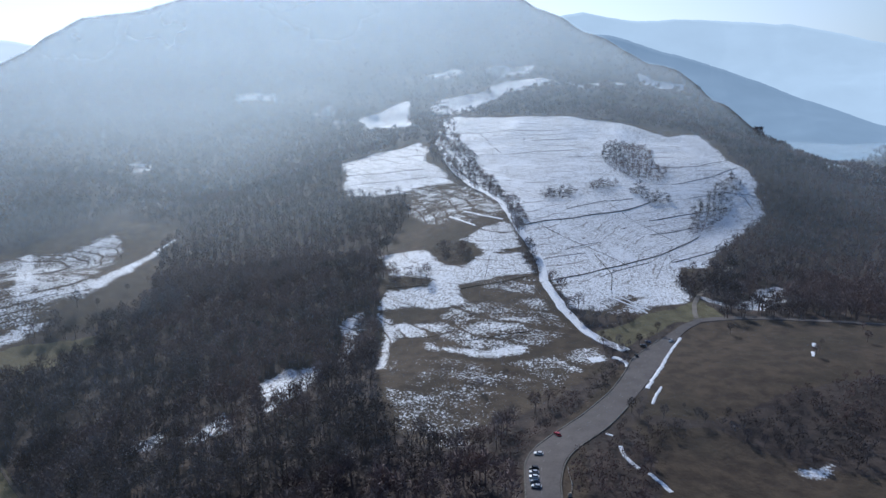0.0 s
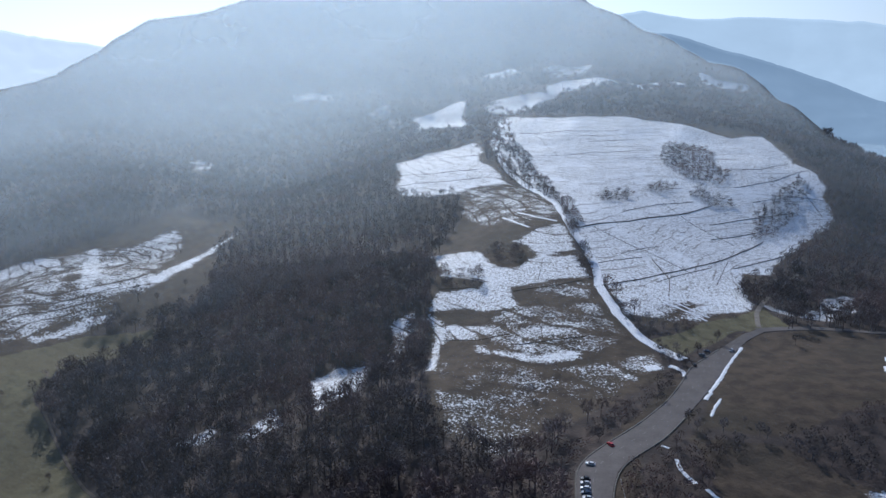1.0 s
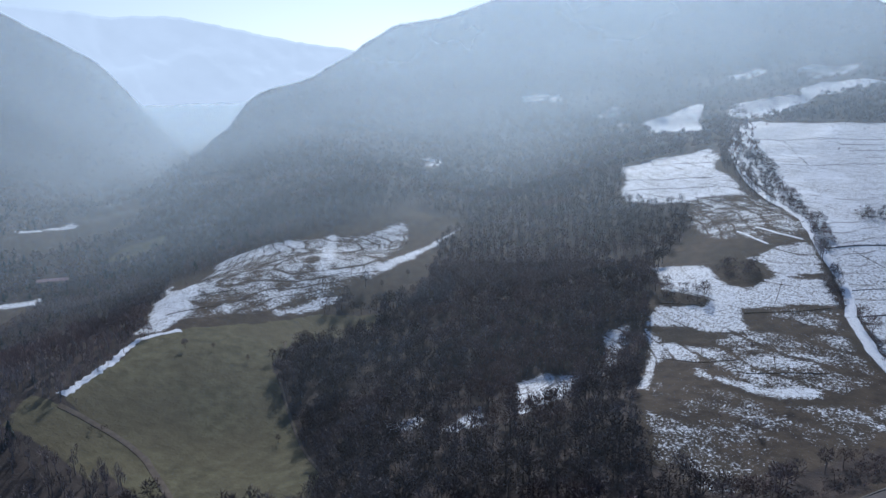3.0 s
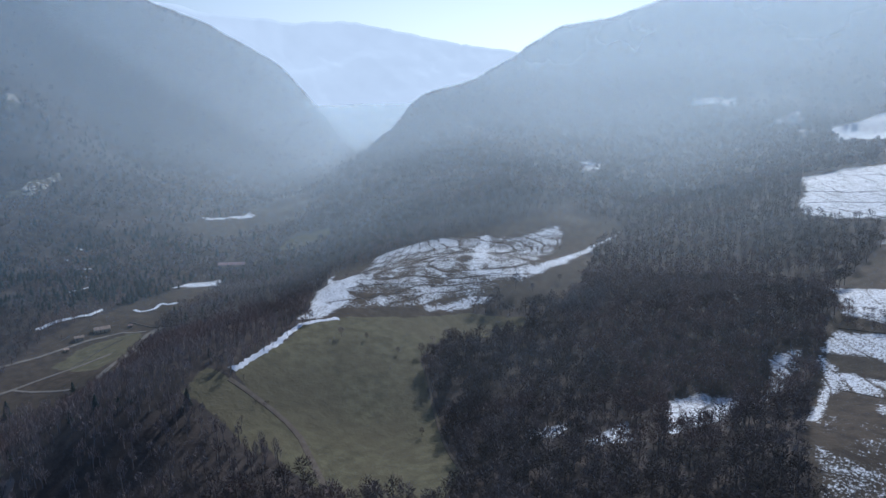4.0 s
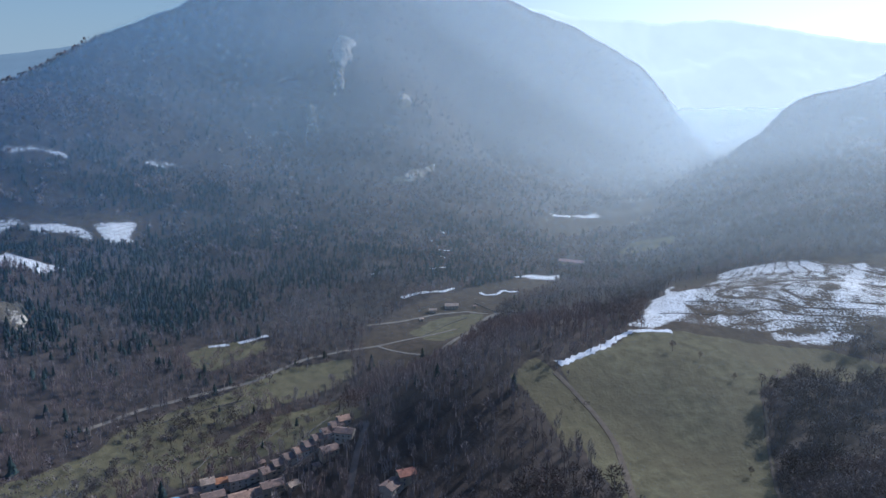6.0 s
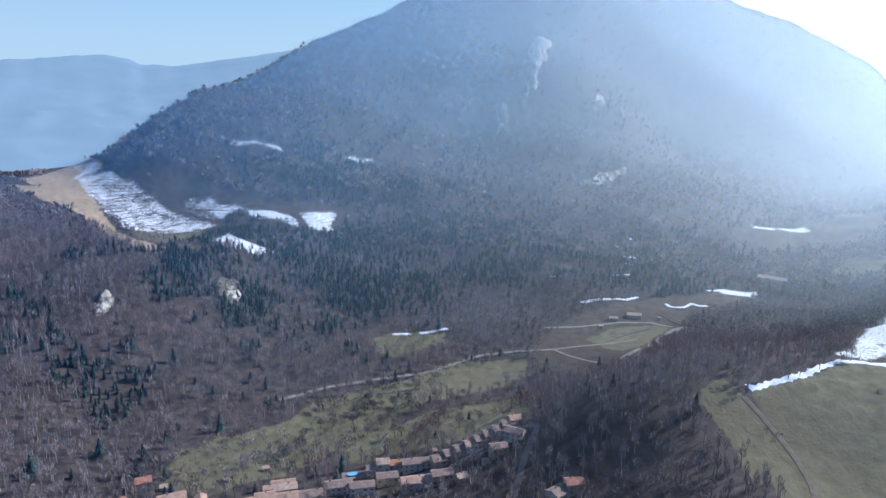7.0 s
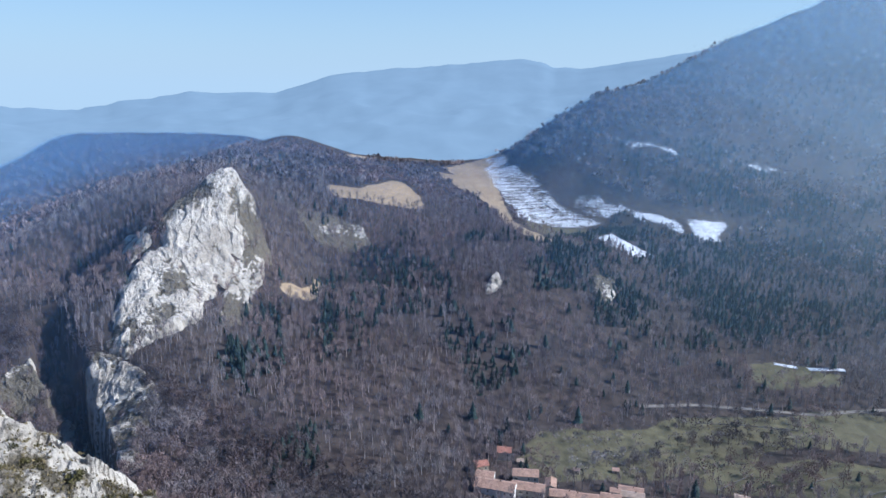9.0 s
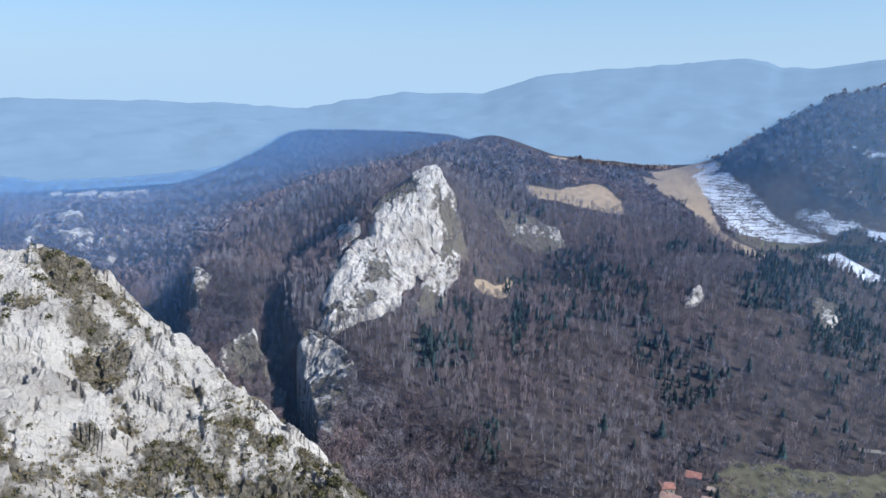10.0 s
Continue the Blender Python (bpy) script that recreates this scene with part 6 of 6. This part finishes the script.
def car(x, y, turn, paint):
    """A parked car: bevelled body, glazed cabin, four wheels, lamps and bumpers."""
    thing = new("car")
    z = float(height(np.array([x]), np.array([y]))[0]) + 0.36
    thing.matrix_world = pose(x, y, z, 0, 0, turn)
    bm = bmesh.new()
    profile = [(-2.1, 0.35), (-2.12, 0.75), (-1.95, 0.92), (0.75, 0.95), (1.85, 0.78), (2.12, 0.6), (2.12, 0.32)]
    sides = [[bm.verts.new((a, b, c)) for a, c in profile] for b in (-0.86, 0.86)]
    bm.faces.new(sides[0]), bm.faces.new(sides[1][::-1])
    for k in range(len(profile)):
        j = (k + 1) % len(profile)
        bm.faces.new((sides[0][k], sides[1][k], sides[1][j], sides[0][j]))
    bmesh.ops.recalc_face_normals(bm, faces=bm.faces)
    bmesh.ops.bevel(bm, geom=list(bm.edges), offset=0.07, segments=2, affect="EDGES")
    part("body", bm, PAINT_MATS[paint], thing, paint + " painted body")
    for name, mat, inset, z0, z1 in (("cabin", CAR_GLASS, 0.0, 0.9, 1.38), ("roof", PAINT_MATS[paint], 0.0, 1.36, 1.45)):
        bm = bmesh.new()
        lower, upper = ((-1.75, 0.95, 0.78), (-1.35, 0.35, 0.62)) if name == "cabin" else ((-1.38, 0.38, 0.64), (-1.25, 0.25, 0.56))
        a = [bm.verts.new(q) for q in ((lower[0], -lower[2], z0), (lower[1], -lower[2], z0), (lower[1], lower[2], z0), (lower[0], lower[2], z0))]
        b = [bm.verts.new(q) for q in ((upper[0], -upper[2], z1), (upper[1], -upper[2], z1), (upper[1], upper[2], z1), (upper[0], upper[2], z1))]
        bm.faces.new(a[::-1]), bm.faces.new(b)
        for k in range(4):
            bm.faces.new((a[k], a[(k + 1) % 4], b[(k + 1) % 4], b[k]))
        part(name, bm, mat, thing)
    for wx in (-1.3, 1.32):
        for wy in (-0.8, 0.8):
            wheel = new("wheel")
            wheel.parent = thing
            wheel.matrix_local = pose(wx, wy, 0.31, 90, 0, 0)
            bm = bmesh.new()
            bmesh.ops.create_cone(bm, cap_ends=True, segments=14, radius1=0.31, radius2=0.31, depth=0.2)
            part("tyre", bm, TYRE, wheel)
            bm = bmesh.new()
            bmesh.ops.create_cone(bm, cap_ends=True, segments=10, radius1=0.19, radius2=0.17, depth=0.215)
            part("rim", bm, RIM, wheel)
    for name, mat, wx in (("headlight", LAMP, 2.08), ("tail_light", TAIL, -2.1)):
        for wy in (-0.62, 0.62):
            bm = bmesh.new()
            box(bm, -0.05, 0.05, -0.17, 0.17, -0.07, 0.07, bevel=0.02)
            part(name, bm, mat, thing, "", pose(wx, wy, 0.66))
    bm = bmesh.new()
    box(bm, 2.05, 2.16, -0.8, 0.8, 0.3, 0.48, bevel=0.03)
    box(bm, -2.16, -2.05, -0.8, 0.8, 0.3, 0.48, bevel=0.03)
    part("bumper", bm, TYRE, thing)
    return tagged(thing, f"parked {paint} hatchback car on the asphalt lay-by", "car", "parked cars")


for _x, _y, _turn, _paint in ((4.6, 302, 125, "red"), (-3.6, 282.2, 175, "white"), (-5.2, 268.4, 185, "black"), (-5.0, 264.6, 184, "silver"), (-4.8, 260.6, 183, "white"), (-4.4, 257.0, 181, "blue"), (-3.6, 253.3, 178, "silver"),
                             (50, 401, 105, "black"), (56, 418.5, 150, "grey"), (59.5, 425, 150, "blue"), (74.4, 431.5, 240, "silver")):
    car(_x, _y, _turn, _paint)


def guard_rail():
    thing = new("guard_rail")
    line = along([(8.9, 271), (9.6, 264.4), (10.7, 257.4), (10.4, 251.6)], 1.5)
    z = height(line[:, 0], line[:, 1])
    thing.matrix_world = pose(float(line[0, 0]), float(line[0, 1]), float(z[0]))
    rel = np.column_stack([line - line[0], z - z[0]])
    metal = plain("rail_metal", (0.42, 0.42, 0.41), 0.5, 0.4, 0.5, vary=0.15)
    d = np.gradient(rel, axis=0)
    n = np.stack([-d[:, 1], d[:, 0], d[:, 2] * 0], 1) / np.linalg.norm(d, axis=1)[:, None] * 0.05
    rows = np.stack([rel + n + [0, 0, 0.45], rel + n * 2 + [0, 0, 0.6], rel + n + [0, 0, 0.75], rel - n + [0, 0, 0.75], rel - n + [0, 0, 0.45]], 1)
    mesh_of("rail", rows.reshape(-1, 3), grid_faces(len(rel), 5), metal, thing)
    me = box_mesh("post", metal, -0.06, 0.06, -0.05, 0.05, -0.4, 0.72)
    for q in rel[::2]:
        share("post", me, thing, pose(*q))
    tagged(thing, "pale metal guard rail at the bend of the road", "guard rail")
    sign = new("marker_block")
    bm = bmesh.new()
    box(bm, -0.9, 0.9, -0.5, 0.5, -0.4, 1.1, bevel=0.12)
    part("block", bm, plain("sand_stone", (0.42, 0.34, 0.26), 0.9, vary=0.2, size=0.5), sign)
    bm = bmesh.new()
    box(bm, -0.6, 0.6, -0.3, 0.3, 1.1, 1.6, bevel=0.1)
    part("cap", bm, plain("sand_stone_light", (0.5, 0.42, 0.34), 0.9, vary=0.2, size=0.5), sign)
    sign.matrix_world = pose(9.6, 249, float(height(np.array([9.6]), np.array([249.0]))[0]), 0, 0, 20)
    tagged(sign, "sandy stone block at the roadside", "marker")


guard_rail()

# ---- gardens and single trees ----
def single_tree(x, y, tall, wide, seed, kind="bare"):
    """One tree that stands free: a tapered trunk with limbs, and a crown."""
    rng = np.random.default_rng(seed)
    thing = new("tree" if kind == "bare" else "conifer")
    thing.matrix_world = pose(x, y, float(height(np.array([x]), np.array([y]))[0]))
    if kind == "bare":
        tri = bare_tree(rng, tall, 10, 190, 0.26, wide)
        wood, crown = tri[:(6 + 10) * 3], tri[(6 + 10) * 3:]
        mats, words = (BARE_MAT, BARE_MAT), "bare grey-brown tree standing alone among the village fields"
    else:
        tri = fir_tree(rng, tall, 11, 9)
        wood, crown = tri[-9:], tri[:-9]
        mats, words = (BARE_MAT, FIR_MAT), "dark green conifer standing alone near the village"
    for name, t, mat in (("trunk", wood, mats[0]), ("crown", crown, mats[1])):
        mesh_of(name, t, np.arange(len(t)).reshape(-1, 3), mat, thing, shade=np.full(len(t), rng.uniform(0.2, 0.9)))
    return tagged(thing, words, "tree", "single trees")


for _k, (_x, _y) in enumerate(((-522, -72), (-515, -58), (-546, -10), (-577, 49), (-583, 9), (-494, -29), (-459, -95), (-432, -107), (-450, -144), (-522, 28), (-438, -75), (-467, -47), (-499, 58), (-494, 80), (-520, -13), (-527, -41), (-560, 70), (-480, 10), (-610, 90), (-470, -125), (-415, -128), (-505, -95))):
    single_tree(_x, _y, 7 + (_k * 37 % 10) * 0.45, 0.30 + 0.02 * (_k % 5), 500 + _k)
for _k, (_x, _y, _tall) in enumerate(((-623.5, 130.7, 15), (-425.6, -43.5, 12), (-463.5, -12.9, 8), (-400.7, -91.4, 7), (-430.3, -57.7, 9), (-600, 175, 9), (-415, -170, 11), (-409, -176, 9))):
    single_tree(_x, _y, _tall, 0.2, 600 + _k, "fir")
for _k, (_line, _tall) in enumerate((([(-455, -30), (-475, -20), (-492, -12)], 0.9),
                                     ([(-470, 10), (-495, 25), (-520, 45)], 1.0), ([(-450, 40), (-475, 55), (-500, 75)], 1.2), ([(-545, -60), (-565, -30), (-585, 10)], 1.0), ([(-690, 200), (-720, 235), (-735, 265)], 1.2), ([(-770, 215), (-800, 260)], 1.2), ([(-780, 290), (-745, 300), (-720, 330)], 1.2))):
    low_wall(_line, _tall * 0.7, 0.6, STONEWALL, "old dry stone garden wall between the fields", "garden_wall", "garden walls", 700 + _k, 3)


def shed(x, y, turn, roof):
    """A small garden shed with a lean-to roof and a door."""
    thing = new("shed")
    thing.matrix_world = pose(x, y, float(height(np.array([x]), np.array([y]))[0]), 0, 0, turn)
    bm = bmesh.new()
    box(bm, -2.2, 2.2, -1.6, 1.6, -0.6, 2.3, bevel=0.03)
    part("wall", bm, WALLS[2], thing)
    bm = bmesh.new()
    v = box(bm, -2.5, 2.5, -1.95, 1.95, 0, 0.14)
    part("roof", bm, ROOFS[roof], thing, "", pose(0, 0, 2.55, 9, 0, 0))
    share("door", DOOR_ME, thing, pose(0, -1.63, 0))
    BARE_PLACES.append((x, y, 4))
    return tagged(thing, "small rendered garden shed with a tiled lean-to roof", "shed", "garden sheds")


for _x, _y, _turn, _roof in ((-412, -113, 100, "brown"), (-432, -92, 110, "terra"), (-446, -8, 95, "brown"), (-452, 22, 115, "terra"), (-399, -148, 110, "pale"), (-412, 55, 100, "brown"), (-742, 212, 80, "pale"), (-765, 285, 70, "brown")):
    shed(_x, _y, _turn, _roof)


def far_town(places):
    """A town far out on the plain, seen only as pale walls and roofs: too many and too small to tell apart."""
    rng = np.random.default_rng(77)
    verts, faces = [], []
    for cx, cy in places:
        for _ in range(36):
            x, y = cx + rng.normal() * 60, cy + rng.normal() * 90
            z = float(height(np.array([x]), np.array([y]))[0])
            a, w, d, h = rng.uniform(0, 3.1), rng.uniform(5, 9), rng.uniform(4, 6), rng.uniform(5, 8)
            ca, sa, k = math.cos(a), math.sin(a), len(verts)
            for u, v, up in ((-w, -d, -2), (w, -d, -2), (w, d, -2), (-w, d, -2), (-w, -d, h), (w, -d, h), (w, d, h), (-w, d, h), (-w, 0, h + 3), (w, 0, h + 3)):
                verts.append((x + u * ca - v * sa, y + u * sa + v * ca, z + up))
            for f in ((0, 1, 5, 4), (1, 2, 6, 5), (2, 3, 7, 6), (3, 0, 4, 7), (4, 5, 9, 8), (6, 7, 8, 9), (5, 6, 9, 9), (7, 4, 8, 8)):
                faces += [(k + f[0], k + f[1], k + f[2])] + ([(k + f[0], k + f[2], k + f[3])] if f[2] != f[3] else [])
    ob = mesh_of("far_town", verts, faces, WALLS[0])
    return tagged(ob, "pale houses of a far town on the hazy plain", "town", kind="stuff")


far_town([(-644, -2154), (-655, -2946), (-676, -2086)])
woods()
